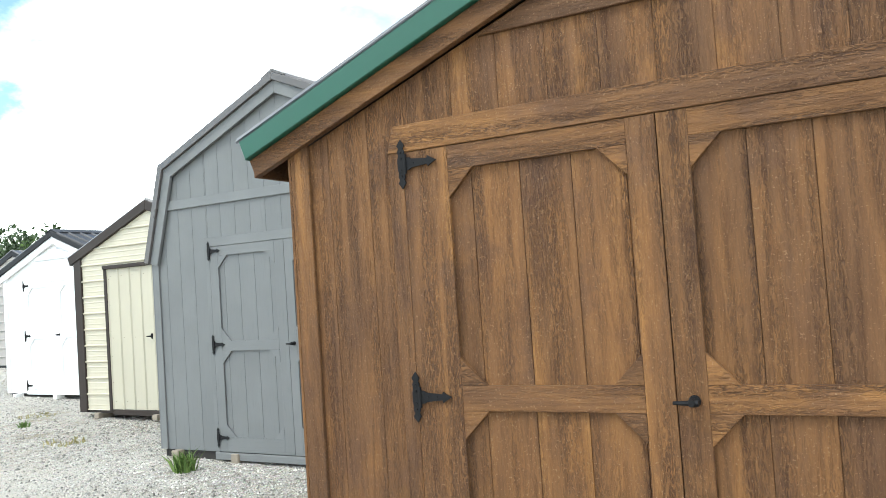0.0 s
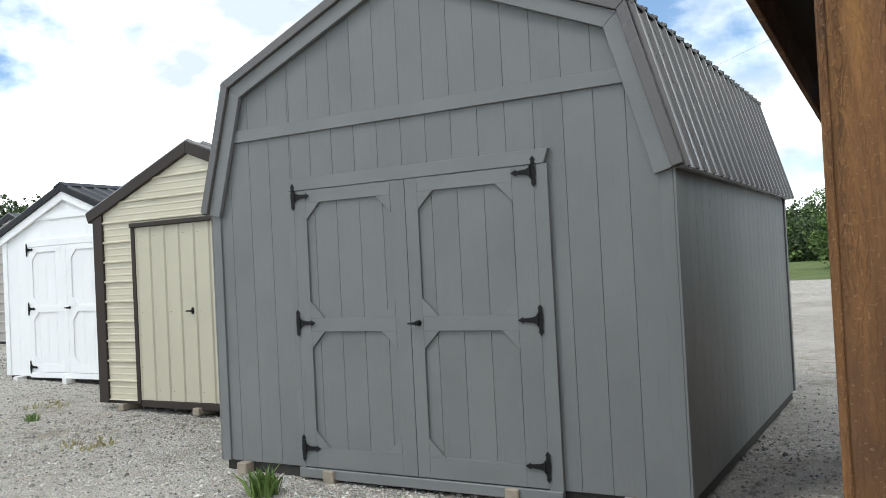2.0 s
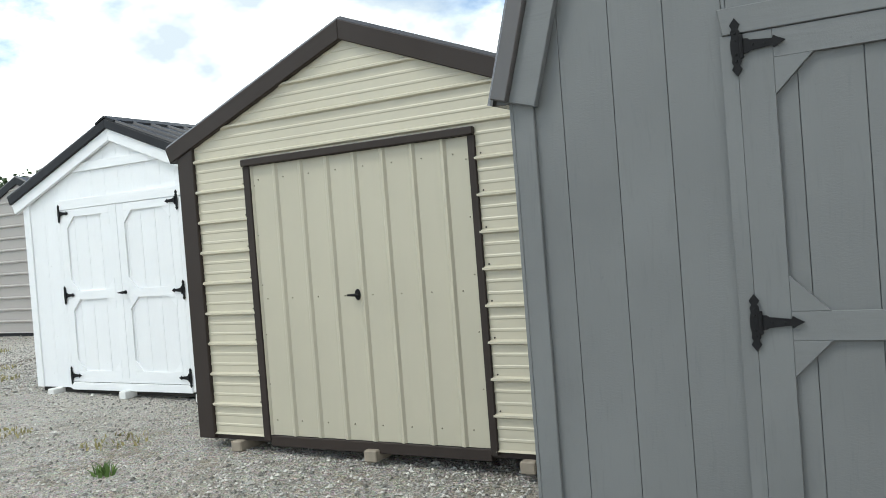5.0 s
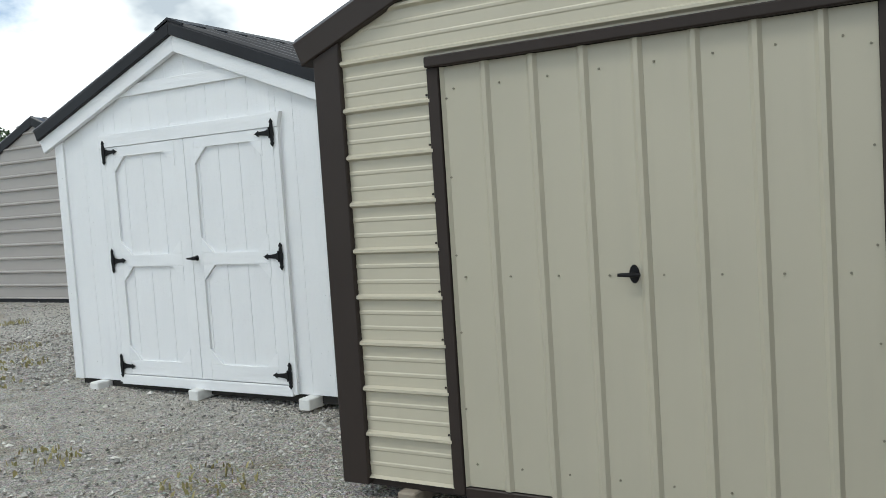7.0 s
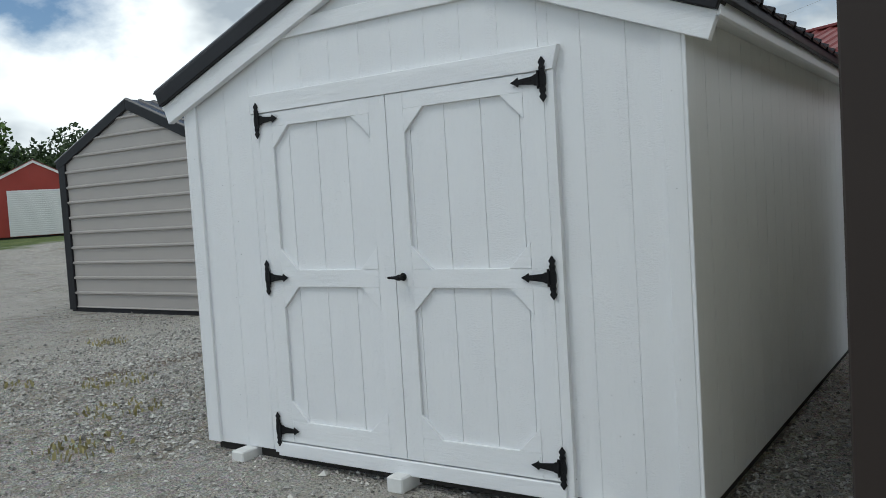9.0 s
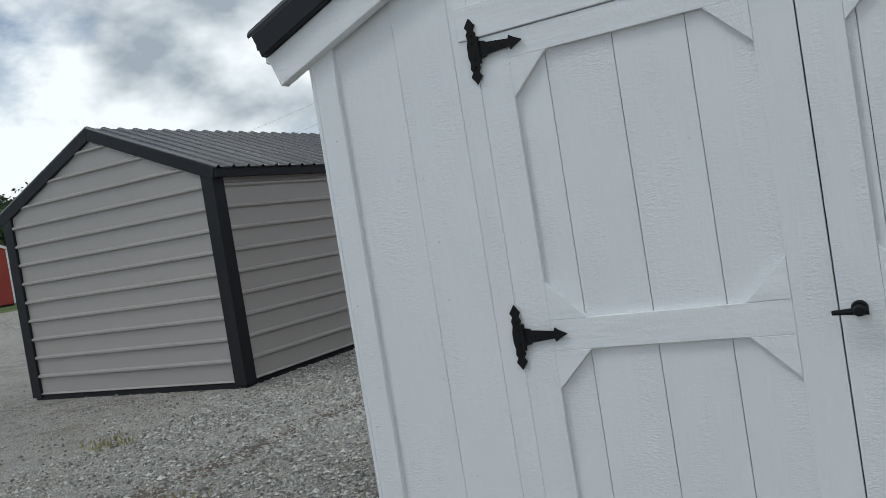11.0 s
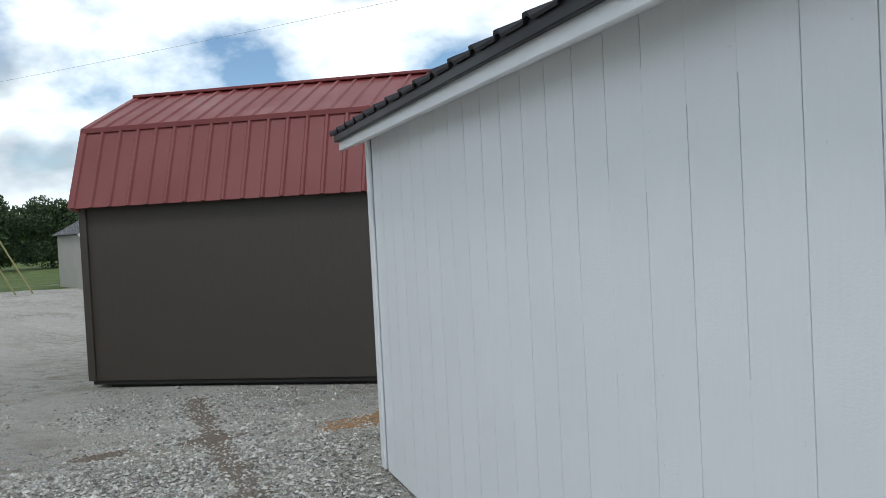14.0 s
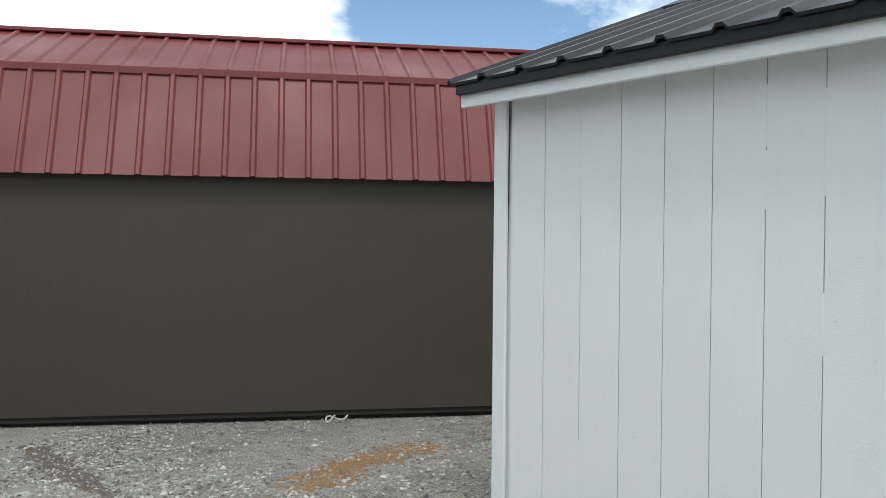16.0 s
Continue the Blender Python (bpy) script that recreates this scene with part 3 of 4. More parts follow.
# ---- brown stained shed with green roof edge ----
def brown_shed():
    half, length = 1.6, 5.5
    shed = thing("storage_shed", -0.481, 3.11, -0.07, 1.8, "brown stained wooden shed with green metal roof edge and double doors", "shed", "sheds in the row")
    zb = 0.11
    wall = [(-half, 2.24), (0, 2.86), (half, 2.24)]
    outer = [(-half - 0.24, 2.34), (0, 3.06), (half + 0.24, 2.34)]
    front = part("front_wall", prism(strip([(x * 0.98, z) for x, z in wall], -half + 0.03, half - 0.03, zb), 0.005, 0.06), GROOVE_BROWN, shed)
    boards(wall, -half + 0.02, -1.035, zb, -1.41, STAIN_Z, front, 0.2032, 0.001)
    boards(wall, 1.035, half - 0.02, zb, -1.41, STAIN_Z, front, 0.2032, 0.001)
    over = [(p[0], p[1]) for p in wall]
    boards(over, -1.035, 1.035, 2.26, -1.41, STAIN_Z, front, 0.2032, 0.001)
    for x0, x1 in ((-half - 0.0, -half + 0.095), (half - 0.095, half)):
        part("corner_board", prism(strip(wall, x0, x1, zb), -0.018, 0.0, 0.003), STAIN_Z, shed)
    rails = [(0.13, 0.27), (1.146, 1.243), (2.085, 2.178)]
    for left in (True, False):
        x0, x1 = (-1.02, -0.002) if left else (0.002, 1.02)
        door = panel_door(shed, x0, x1, 0.13, 2.178, rails, left, (0.27, 1.2, 2.13), STAIN_Z, STAIN_X, GROOVE_BROWN, 0.20, 0.105, -0.93, 0.11)
        if not left:
            put_mesh_big("handle", LATCH, door, 0.06, -0.031, 1.19)
    for x0, x1 in ((-1.09, -1.0215), (1.0215, 1.09)):
        part("door_post", prism([(x0, zb), (x1, zb), (x1, 2.179), (x0, 2.179)], -0.0295, 0.0, 0.001), STAIN_Z, shed)
    part("door_header", prism([(-1.09, 2.18), (1.06, 2.18), (1.09, 2.29), (-1.06, 2.29)], -0.034, -0.001, 0.003), STAIN_X, shed)
    part("gable_band", prism([(-0.66, 2.585), (0.66, 2.585), (0.44, 2.68), (-0.44, 2.68)], -0.019, -0.001, 0.003), STAIN_X, shed)
    part("door_sill", box(-1.05, 1.05, -0.03, 0.0, 0.06, 0.122, 0.004), STAIN_X, shed)
    rake_trims(shed, outer, -0.05, -0.02, STAIN_X, GREEN_TRIM, 0.10, 0.085)
    for s in (-1, 1):
        a, b = (0, 3.065), (s * (half + 0.25), 2.335)
        part("roof_sheet", roof_sheet(a, b, -0.08, length + 0.08), GREEN_TRIM if s > 0 else CHAR_ROOF, shed)
        part("roof_deck", prism([(0, 3.04), b and (s * (half + 0.2), 2.325), (s * (half + 0.2), 2.30), (0, 3.0)], -0.01, length), NEAR_BLACK, shed)
        part("eave_board", box(min(s * (half + 0.18), s * (half + 0.2)), max(s * (half + 0.18), s * (half + 0.2)), -0.03, length + 0.03, 2.17, 2.31, 0.003), STAIN_X, shed)
        side_boards(shed, s * half, length, zb, 2.24, STAIN_Z, GROOVE_BROWN, s)
    closed_back(shed, wall, length, STAIN_Z, zb)
    skids(shed, (-1.2, -0.4, 0.4, 1.2), zb, 0.11, length, TIMBER, 0.02)


# ---- grey gambrel shed ----
def grey_shed():
    half, length = 1.86, 4.35
    shed = thing("storage_shed", -5.085, 6.43, -0.06, 0, "grey painted gambrel-roof wooden shed with closed double doors", "shed", "sheds in the row")
    zb = 0.10
    wall = [(-half, 2.18), (-1.56, 3.02), (0, 3.66), (1.56, 3.02), (half, 2.18)]
    outer = [(-1.935, 2.09), (-1.645, 3.10), (0, 3.80), (1.645, 3.10), (1.935, 2.09)]
    front = part("front_wall", prism(strip([(x * 0.985, z - 0.02) for x, z in wall], -half + 0.03, half - 0.03, zb), 0.006, 0.06), GROOVE_GREY, shed)
    boards(wall, -half + 0.02, -1.035, zb, -1.66, GREY_Z, front)
    boards(wall, 1.03, half - 0.02, zb, -1.66, GREY_Z, front)
    boards(wall, -1.035, 1.035, 2.25, -1.66, GREY_Z, front)
    for x0, x1 in ((-half, -half + 0.085), (half - 0.085, half)):
        part("corner_board", prism([(x0, zb), (x1, zb), (x1, 2.2), (x0, 2.2)], -0.018, 0.0, 0.003), GREY_Z, shed)
    rails = [(0.11, 0.255), (1.12, 1.22), (2.083, 2.18)]
    for left in (True, False):
        x0, x1 = (-1.0, -0.008) if left else (-0.004, 0.975)
        door = panel_door(shed, x0, x1, 0.11, 2.18, rails, left, (0.25, 1.185, 2.135), GREY_Z, GREY_X, GROOVE_GREY, 0.115 if left else 0.155, 0.12 if left else 0.1, -0.612, 0.125)
        if not left:
            put_mesh_big("handle", LATCH, door, 0.06, -0.031, 1.175)
    part("door_header", prism([(-1.045, 2.182), (1.05, 2.182), (1.085, 2.275), (-1.06, 2.275)], -0.036, -0.001, 0.003), GREY_X, shed)
    part("door_post", prism([(-1.055, zb), (-1.001, zb), (-1.001, 2.181), (-1.055, 2.181)], -0.0295, 0.0, 0.001), GREY_Z, shed)
    part("door_post", prism([(0.976, zb), (1.07, zb), (1.07, 2.181), (0.976, 2.181)], -0.0295, 0.0, 0.001), GREY_Z, shed)
    part("belt_board", prism([(-1.73, 2.615), (1.73, 2.615), (1.69, 2.71), (-1.69, 2.71)], -0.02, -0.001, 0.003), GREY_X, shed)
    part("door_sill", box(-1.05, 1.07, -0.045, 0.0, 0.03, 0.102, 0.004), GREY_X, shed)
    rake_trims(shed, outer, -0.045, -0.015, GREY_X, GREY_ROOF, 0.07, 0.115)
    for s in (-1, 1):
        part("upper_roof_sheet", roof_sheet((0, 3.805), (s * 1.69, 3.09), -0.04, length + 0.05), GREY_ROOF, shed)
        part("lower_roof_sheet", roof_sheet((s * 1.655, 3.12), (s * 1.95, 2.07), -0.04, length + 0.05), GREY_ROOF, shed)
        part("roof_deck", prism([(0, 3.78), (s * 1.625, 3.08), (s * 1.91, 2.12), (s * 1.875, 2.12), (s * 1.57, 3.04), (0, 3.72)], 0.0, length), NEAR_BLACK, shed)
        side_boards(shed, s * half, length, zb, 2.2, GREY_Z, GROOVE_GREY, s)
        part("gutter_edge", box(min(s * 1.872, s * 1.935), max(s * 1.872, s * 1.935), -0.02, length, 2.065, 2.12, 0.004), GREY_ROOF, shed)
    part("ridge_cap", prism([(-0.14, 3.745), (0, 3.805), (0.14, 3.745), (0.14, 3.765), (0, 3.832), (-0.14, 3.765)], -0.06, length + 0.06), GREY_ROOF, shed)
    closed_back(shed, wall, length, GREY_Z, zb)
    skids(shed, (-1.62, -0.77, 0.72, 1.5), zb, 0.10, length, TIMBER, 0.07)
    part("floor_frame", box(-half + 0.02, half - 0.02, 0.02, length - 0.02, 0.012, zb - 0.004), NEAR_BLACK, shed)


# ---- tan metal shed ----
def tan_shed():
    length = 4.9
    shed = thing("storage_shed", -8.86, 8.0, 0.03, 0, "tan ribbed-metal shed with dark brown trim and wide doors", "shed", "sheds in the row")
    zb, half = 0.11, 1.57
    slope = 0.40
    eave, peak = 2.34, 2.34 + slope * 1.70
    outer = [(-1.70, 2.30), (0, 2.97), (1.70, 2.30)]
    gable = lambda z: (peak - 0.07 - z) / slope

    def spans(z):
        lim = min(1.45, max(0.0, gable(z)))
        if z < 2.11:
            return [(-lim, -0.945), (0.93, lim)]
        return [(-lim, 0.0), (0.0, lim)]
    zs = rib_heights(zb, peak - 0.08, 0.2286, zb + 0.2286)
    zs = sorted(set(zs + [(2.1099, 0.0), (2.1101, 0.0)]))
    part("front_siding", ribbed_wall(zs, spans), TAN, shed)
    for s in (-1, 1):
        x0, x1 = sorted((s * 1.435, s * 1.592))
        part("corner_trim", box(x0, x1, -0.03, 0.12, zb - 0.03, 2.30, 0.006), BROWN_TRIM, shed)
    part("door_header", box(-0.955, 0.94, -0.042, 0.0, 2.085, 2.135, 0.006), BROWN_TRIM, shed)
    for x0, x1 in ((-0.955, -0.895), (0.89, 0.94)):
        part("door_jamb", box(x0, x1, -0.02, 0.03, zb - 0.02, 2.085, 0.004), BROWN_TRIM, shed)
    part("door_sill", box(-0.895, 0.89, -0.01, 0.06, zb - 0.06, 0.125, 0.004), BROWN_TRIM, shed)
    part("base_trim", box(-1.58, 1.58, 0.004, 0.1, zb - 0.035, zb + 0.01), BROWN_TRIM, shed)
    for left in (True, False):
        a, b = (-0.893, 0.043) if left else (0.0435, 0.888)
        bm = bmesh.new()
        rows = rib_heights(a, b, 0.2286, -0.668, 0.016, False, 0.05, 0.018)
        rows = [r for i, r in enumerate(rows) if i == 0 or r[0] - rows[i - 1][0] > 1e-5]
        lo = [bm.verts.new((x, -h + 0.002, 0.13)) for x, h in rows]
        hi = [bm.verts.new((x, -h + 0.002, 2.083)) for x, h in rows]
        for i in range(len(rows) - 1):
            bm.faces.new((lo[i], lo[i + 1], hi[i + 1], hi[i]))
        door = part("door", bm, TAN_DOOR, shed)
        head = bmesh.new()
        cylinder(head, (0, 0, 0), (0, -0.006, 0), 0.0055, 0.0045, 6)
        spots = []
        for z in (0.24, 1.12, 1.98):
            for k in range(-4, 5):
                x = -0.668 + 0.2286 * k + 0.6858 + 0.07
                if a + 0.03 < x < b - 0.03:
                    spots.append((x, 0.0, z))
        for z in np.arange(0.5, 1.95, 0.36):
            x = a + 0.025 if left else b - 0.025
            spots.append((x, 0.002, float(z)))
        first_screw = part("screw", head, SCREW, door)
        first_screw.location = spots[0]
        for spot in spots[1:]:
            share("screw", first_screw, door, *spot)
        if left:
            put_mesh_big("handle", PLATE_LATCH, door, -0.035, 0.001, 1.125)
    head = bmesh.new()
    cylinder(head, (0, 0, 0), (0, -0.006, 0), 0.006, 0.005, 6)
    first_screw = part("screw", head, BROWN_TRIM, shed)
    first_screw.location = (-0.97, 0, zb + 0.2286 + 0.028)
    for k in range(1, 9):
        for x in (-0.97, 0.97):
            if (k, x) != (1, -0.97):
                share("screw", first_screw, shed, x, 0, zb + 0.2286 * k + 0.028)
    for i in range(2):
        part("rake_trim", prism(band_along(outer, 0.0, 0.125, i), -0.045, 0.05, 0.006), BROWN_TRIM, shed)
    for s in (-1, 1):
        part("roof_sheet", roof_sheet((0, 2.975), (s * 1.70, 2.305), -0.03, length + 0.05), CHAR_ROOF, shed)
        part("roof_deck", prism([(0, 2.955), (s * 1.66, 2.30), (s * 1.6, 2.28), (0, 2.9)], 0.06, length), NEAR_BLACK, shed)
        bm = ribbed_wall(rib_heights(zb, 2.30, 0.2286, zb + 0.2286), lambda z: [(0.0, length)])
        ob = part("side_siding", bm, TAN, shed)
        ob.matrix_basis = pose(s * 1.565, 0 if s > 0 else length, 0, 0, 0, 90 if s > 0 else -90)
        part("side_wall_core", box(min(s * 1.54, s * 1.5), max(s * 1.54, s * 1.5), 0.1, length, zb, 2.3), INSIDE, shed)
        part("eave_trim", box(min(s * 1.57, s * 1.69), max(s * 1.57, s * 1.69), 0.05, length, 2.24, 2.3, 0.004), BROWN_TRIM, shed)
    part("back_wall", prism([(-1.56, zb), (1.56, zb), (1.56, 2.32), (0, 2.93), (-1.56, 2.32)], length - 0.05, length), TAN, shed)
    part("front_wall_core", prism([(-1.5, zb), (1.5, zb), (1.5, 2.3), (0, 2.9), (-1.5, 2.3)], 0.06, 0.1), NEAR_BLACK, shed)
    skids(shed, (-1.2, 0.0, 1.15), zb - 0.03, 0.08, length, TIMBER, 0.06)


# ---- white wooden shed with black roof ----
def white_shed():
    half, length = 1.50, 4.66
    shed = thing("storage_shed", -12.71, 9.26, 0.09, 0, "white painted wooden shed with black metal roof and double doors", "shed", "sheds in the row")
    zb = 0.085
    wall = [(-half, 2.115), (0, 2.715), (half, 2.115)]
    outer = [(-1.69, 2.205), (0, 2.865), (1.69, 2.205)]
    front = part("front_wall", prism(strip([(x * 0.98, z - 0.02) for x, z in wall], -half + 0.03, half - 0.03, zb), 0.003, 0.06), GROOVE_WHITE, shed)
    boards(wall, -half + 0.02, -0.905, zb, -1.178, WHITE_Z, front, 0.2032, 0.0011)
    boards(wall, 0.905, half - 0.02, zb, -1.178, WHITE_Z, front, 0.2032, 0.0011)
    boards(wall, -0.905, 0.905, 2.1, -1.178, WHITE_Z, front, 0.2032, 0.0011)
    part("corner_board", prism([(-half, zb), (-half + 0.088, zb), (-half + 0.088, 2.125), (-half, 2.1)], -0.018, 0.0, 0.003), WHITE_Z, shed)
    part("corner_board", prism([(half - 0.088, zb), (half, zb), (half, 2.1), (half - 0.088, 2.125)], -0.018, 0.0, 0.003), WHITE_Z, shed)
    rails = [(0.155, 0.275), (1.035, 1.128), (1.92, 2.0)]
    for left in (True, False):
        x0, x1 = (-0.885, 0.005) if left else (0.009, 0.885)
        door = panel_door(shed, x0, x1, 0.155, 2.0, rails, left, (0.222, 1.086, 1.963), WHITE_Z, WHITE_X, GROOVE_WHITE, 0.105, 0.105, -0.47, 0.118)
        if not left:
            put_mesh_big("handle", LATCH, door, 0.055, -0.031, 1.09)
    part("door_header", prism([(-0.935, 2.002), (0.935, 2.002), (0.965, 2.105), (-0.935, 2.105)], -0.036, -0.001, 0.003), WHITE_X, shed)
    part("door_post", prism([(-0.935, zb), (-0.886, zb), (-0.886, 2.001), (-0.935, 2.001)], -0.0295, 0.0, 0.001), WHITE_Z, shed)
    part("door_post", prism([(0.886, zb), (0.935, zb), (0.935, 2.001), (0.886, 2.001)], -0.0295, 0.0, 0.001), WHITE_Z, shed)
    part("gable_band", prism([(-0.72, 2.385), (0.72, 2.385), (0.5, 2.475), (-0.5, 2.475)], -0.02, -0.001, 0.003), WHITE_X, shed)
    part("door_sill", box(-0.9, 0.9, -0.04, 0.0, 0.07, 0.148, 0.004), WHITE_X, shed)
    nails = bmesh.new()
    rng = np.random.default_rng(4)
    for x in (-1.455, -1.215, -1.14, -0.93, 0.93, 1.14, 1.215, 1.455):
        for z in np.arange(0.2, 1.98, 0.205):
            if rng.uniform() < 0.45:
                px, pz, y = x + rng.normal() * 0.012, z + rng.normal() * 0.03, -0.0265 if abs(x) < 1 else (-0.0185 if abs(x) > 1.4 else -0.0005)
                cylinder(nails, (px, y + 0.002, pz), (px, y - 0.0006, pz), 0.0026, 0.0022, 6)
    tagged(part("nail_heads", nails, GALV_DARK, shed, "small dark nail heads"), kind="stuff")
    rake_trims(shed, outer, -0.05, -0.012, WHITE_X, BLACK_TRIM, 0.085, 0.115)
    for s in (-1, 1):
        part("roof_sheet", roof_sheet((0, 2.872), (s * 1.715, 2.212), -0.07, length + 0.10), BLACK_ROOF, shed)
        part("eave_edge", box(min(s * 1.672, s * 1.70), max(s * 1.672, s * 1.70), -0.05, length + 0.06, 2.16, 2.212, 0.003), BLACK_TRIM, shed)
        part("eave_board", box(min(s * 1.645, s * 1.668), max(s * 1.645, s * 1.668), -0.05, length + 0.06, 2.105, 2.2, 0.003), WHITE_X, shed)
        part("soffit", prism([(s * 1.49, 2.18), (s * 1.645, 2.125), (s * 1.645, 2.11), (s * 1.49, 2.165)], -0.03, length), WHITE_X, shed)
        part("roof_deck", prism([(0, 2.845), (s * 1.64, 2.198), (s * 1.62, 2.175), (0, 2.79)], 0.0, length), NEAR_BLACK, shed)
        side_boards(shed, s * half, length, zb, 2.165, WHITE_SIDE, CRACK_WHITE, s, True)
    part("ridge_cap", prism([(-0.14, 2.822), (0, 2.878), (0.14, 2.822), (0.14, 2.84), (0, 2.9), (-0.14, 2.84)], -0.08, length + 0.1), BLACK_TRIM, shed)
    closed_back(shed, wall, length, WHITE_Z, zb)
    skids(shed, (-1.16, -0.02, 1.06), zb, 0.085, length, TIMBER_WHITE, 0.12)
    part("floor_frame", box(-half + 0.03, half - 0.03, 0.03, length - 0.03, 0.02, zb - 0.003), NEAR_BLACK, shed)


# ---- grey metal shed with black trim ----
def grey_metal_shed():
    half, length = 1.72, 5.3
    shed = thing("storage_shed", -20.40, 13.38, 0.16, 0, "grey ribbed-metal shed with black corner trim and dark roof", "shed", "sheds in the row")
    zb, eave, peak = 0.10, 2.30, 3.0
    gable = lambda z: half if z < eave else max(0.0, half * (peak - z) / (peak - eave))
    part("front_siding", ribbed_wall(rib_heights(zb, peak, 0.2286, zb + 0.2286, 0.03, False, 0.052, 0.02), lambda z: [(-gable(z), gable(z))]), GREY_SHEET, shed)
    part("front_wall_core", prism([(-half, zb), (half, zb), (half, eave), (0, peak - 0.03), (-half, eave)], 0.01, 0.06), INSIDE, shed)
    for i in range(2):
        part("rake_trim", prism(band_along([(-half - 0.09, eave + 0.03), (0, peak + 0.08), (half + 0.09, eave + 0.03)], 0.0, 0.13, i), -0.04, 0.05, 0.005), BLACK_TRIM, shed)
    for s in (-1, 1):
        part("corner_trim", box(min(s * (half - 0.13), s * (half + 0.034)), max(s * (half - 0.13), s * (half + 0.034)), -0.036, 0.13, zb - 0.03, eave + 0.02, 0.005), BLACK_TRIM, shed)
        part("corner_trim", box(min(s * (half - 0.05), s * (half + 0.036)), max(s * (half - 0.05), s * (half + 0.036)), length - 0.1, length + 0.02, zb - 0.03, eave + 0.02, 0.005), BLACK_TRIM, shed)
        part("roof_sheet", roof_sheet((0, peak + 0.085), (s * (half + 0.12), eave + 0.03), -0.04, length + 0.06), CHAR_ROOF, shed)
        ob = part("side_siding", ribbed_wall(rib_heights(zb, eave, 0.2286, zb + 0.2286, 0.03, False, 0.052, 0.02), lambda z: [(0.0, length)]), GREY_SHEET, shed)
        ob.matrix_basis = pose(s * half, 0 if s > 0 else length, 0, 0, 0, 90 if s > 0 else -90)
        part("side_wall_core", box(min(s * (half - 0.01), s * (half - 0.05)), max(s * (half - 0.01), s * (half - 0.05)), 0.07, length, zb, eave), INSIDE, shed)
        part("eave_trim", box(min(s * (half + 0.035), s * (half + 0.10)), max(s * (half + 0.035), s * (half + 0.10)), -0.03, length + 0.04, eave - 0.07, eave + 0.03, 0.004), BLACK_TRIM, shed)
        part("base_skid", box(min(s * (half - 0.14), s * (half - 0.01)), max(s * (half - 0.14), s * (half - 0.01)), 0.02, length, 0.0, zb, 0.004), BLACK_TRIM, shed)
    part("base_trim", box(-half, half, -0.012, 0.05, 0.04, zb, 0.004), BLACK_TRIM, shed)
    part("back_wall", prism([(-half, zb), (half, zb), (half, eave), (0, peak), (-half, eave)], length - 0.05, length), GREY_SHEET, shed)


# ---- dark brown barn with a red gambrel roof; its long wall is the front here ----
def red_roof_barn():
    length, n_peak = 8.75, 1.544
    barn = thing("lofted_barn", -16.385, 19.146, 0.0, -30.2, "dark brown lofted barn with red ribbed-metal gambrel roof", "barn")
    # along x: the long wall; y: across; the eave line lies at y = 0
    e, k, p = 2.097, 3.026, 3.563
    prof = [(0.0, e), (0.344, k), (n_peak, p), (2 * n_peak - 0.344, k), (2 * n_peak, e)]
    zb = 0.11
    long_front = part("front_wall", box(0.05, length - 0.05, 0.12, 0.17, zb, e + 0.1), BARN_WALL, barn)
    part("corner_board", box(0.03, 0.12, 0.09, 0.12, zb, e + 0.08, 0.003), BARN_WALL, barn)
    part("back_wall", box(0.05, length - 0.05, 2 * n_peak - 0.17, 2 * n_peak - 0.12, zb, e + 0.1), BARN_WALL, barn)
    inner = [(0.13, e + 0.05), (0.46, k - 0.05), (n_peak, p - 0.08), (2 * n_peak - 0.46, k - 0.05), (2 * n_peak - 0.13, e + 0.05)]
    for x0, mat in ((0.05, TAUPE_WALL), (length - 0.10, TAUPE_WALL)):
        ob = part("end_wall", prism([(0.13, zb), (2 * n_peak - 0.13, zb)] + inner[::-1], -0.05, 0.0), mat, barn)
        ob.matrix_basis = pose(x0, 0, 0, 0, 0, 90)
        ob = part("end_belt_board", prism([(0.34, 2.33), (2 * n_peak - 0.34, 2.33), (2 * n_peak - 0.36, 2.41), (0.36, 2.41)], -0.07, 0.02), mat, barn)
        ob.matrix_basis = pose(x0 - 0.0, 0, 0, 0, 0, 90)
    for i in range(4):
        a, b = prof[i], prof[i + 1]
        hi, lo = (b, a) if b[1] > a[1] else (a, b)
        ob = part("roof_sheet", roof_sheet((hi[0], hi[1]), (lo[0], lo[1]), 0, length, 0.2286, 0.022), RED_SHEET, barn)
        ob.matrix_basis = Matrix(((0, 1, 0, 0), (1, 0, 0, 0), (0, 0, 1, 0), (0, 0, 0, 1)))
        for x0 in (-0.03, length - 0.05):
            ob = part("rake_trim", prism(band_along(prof, -0.02, 0.09, i), -0.08, 0.0, 0.004), RED_SHEET, barn)
            ob.matrix_basis = pose(x0, 0, 0, 0, 0, 90)
    for yk in (0.335, 2 * n_peak - 0.335):
        part("knee_flashing", box(-0.02, length + 0.02, yk - 0.03, yk + 0.03, k - 0.05, k + 0.012, 0.004), RED_SHEET, barn)
    part("ridge_cap", box(-0.03, length + 0.03, n_peak - 0.07, n_peak + 0.07, p - 0.005, p + 0.035, 0.008), RED_SHEET, barn)
    for y in (0.2, 2 * n_peak - 0.3):
        part("skid", box(0.25, length - 0.2, y, y + 0.1, -0.02, zb - 0.005, 0.006), NEAR_BLACK, barn)
    part("floor_frame", box(0.06, length - 0.06, 0.14, 2 * n_peak - 0.14, zb - 0.05, zb + 0.05), NEAR_BLACK, barn)
    return barn


brown_shed()
grey_shed()
tan_shed()
white_shed()
grey_metal_shed()
red_roof_barn()


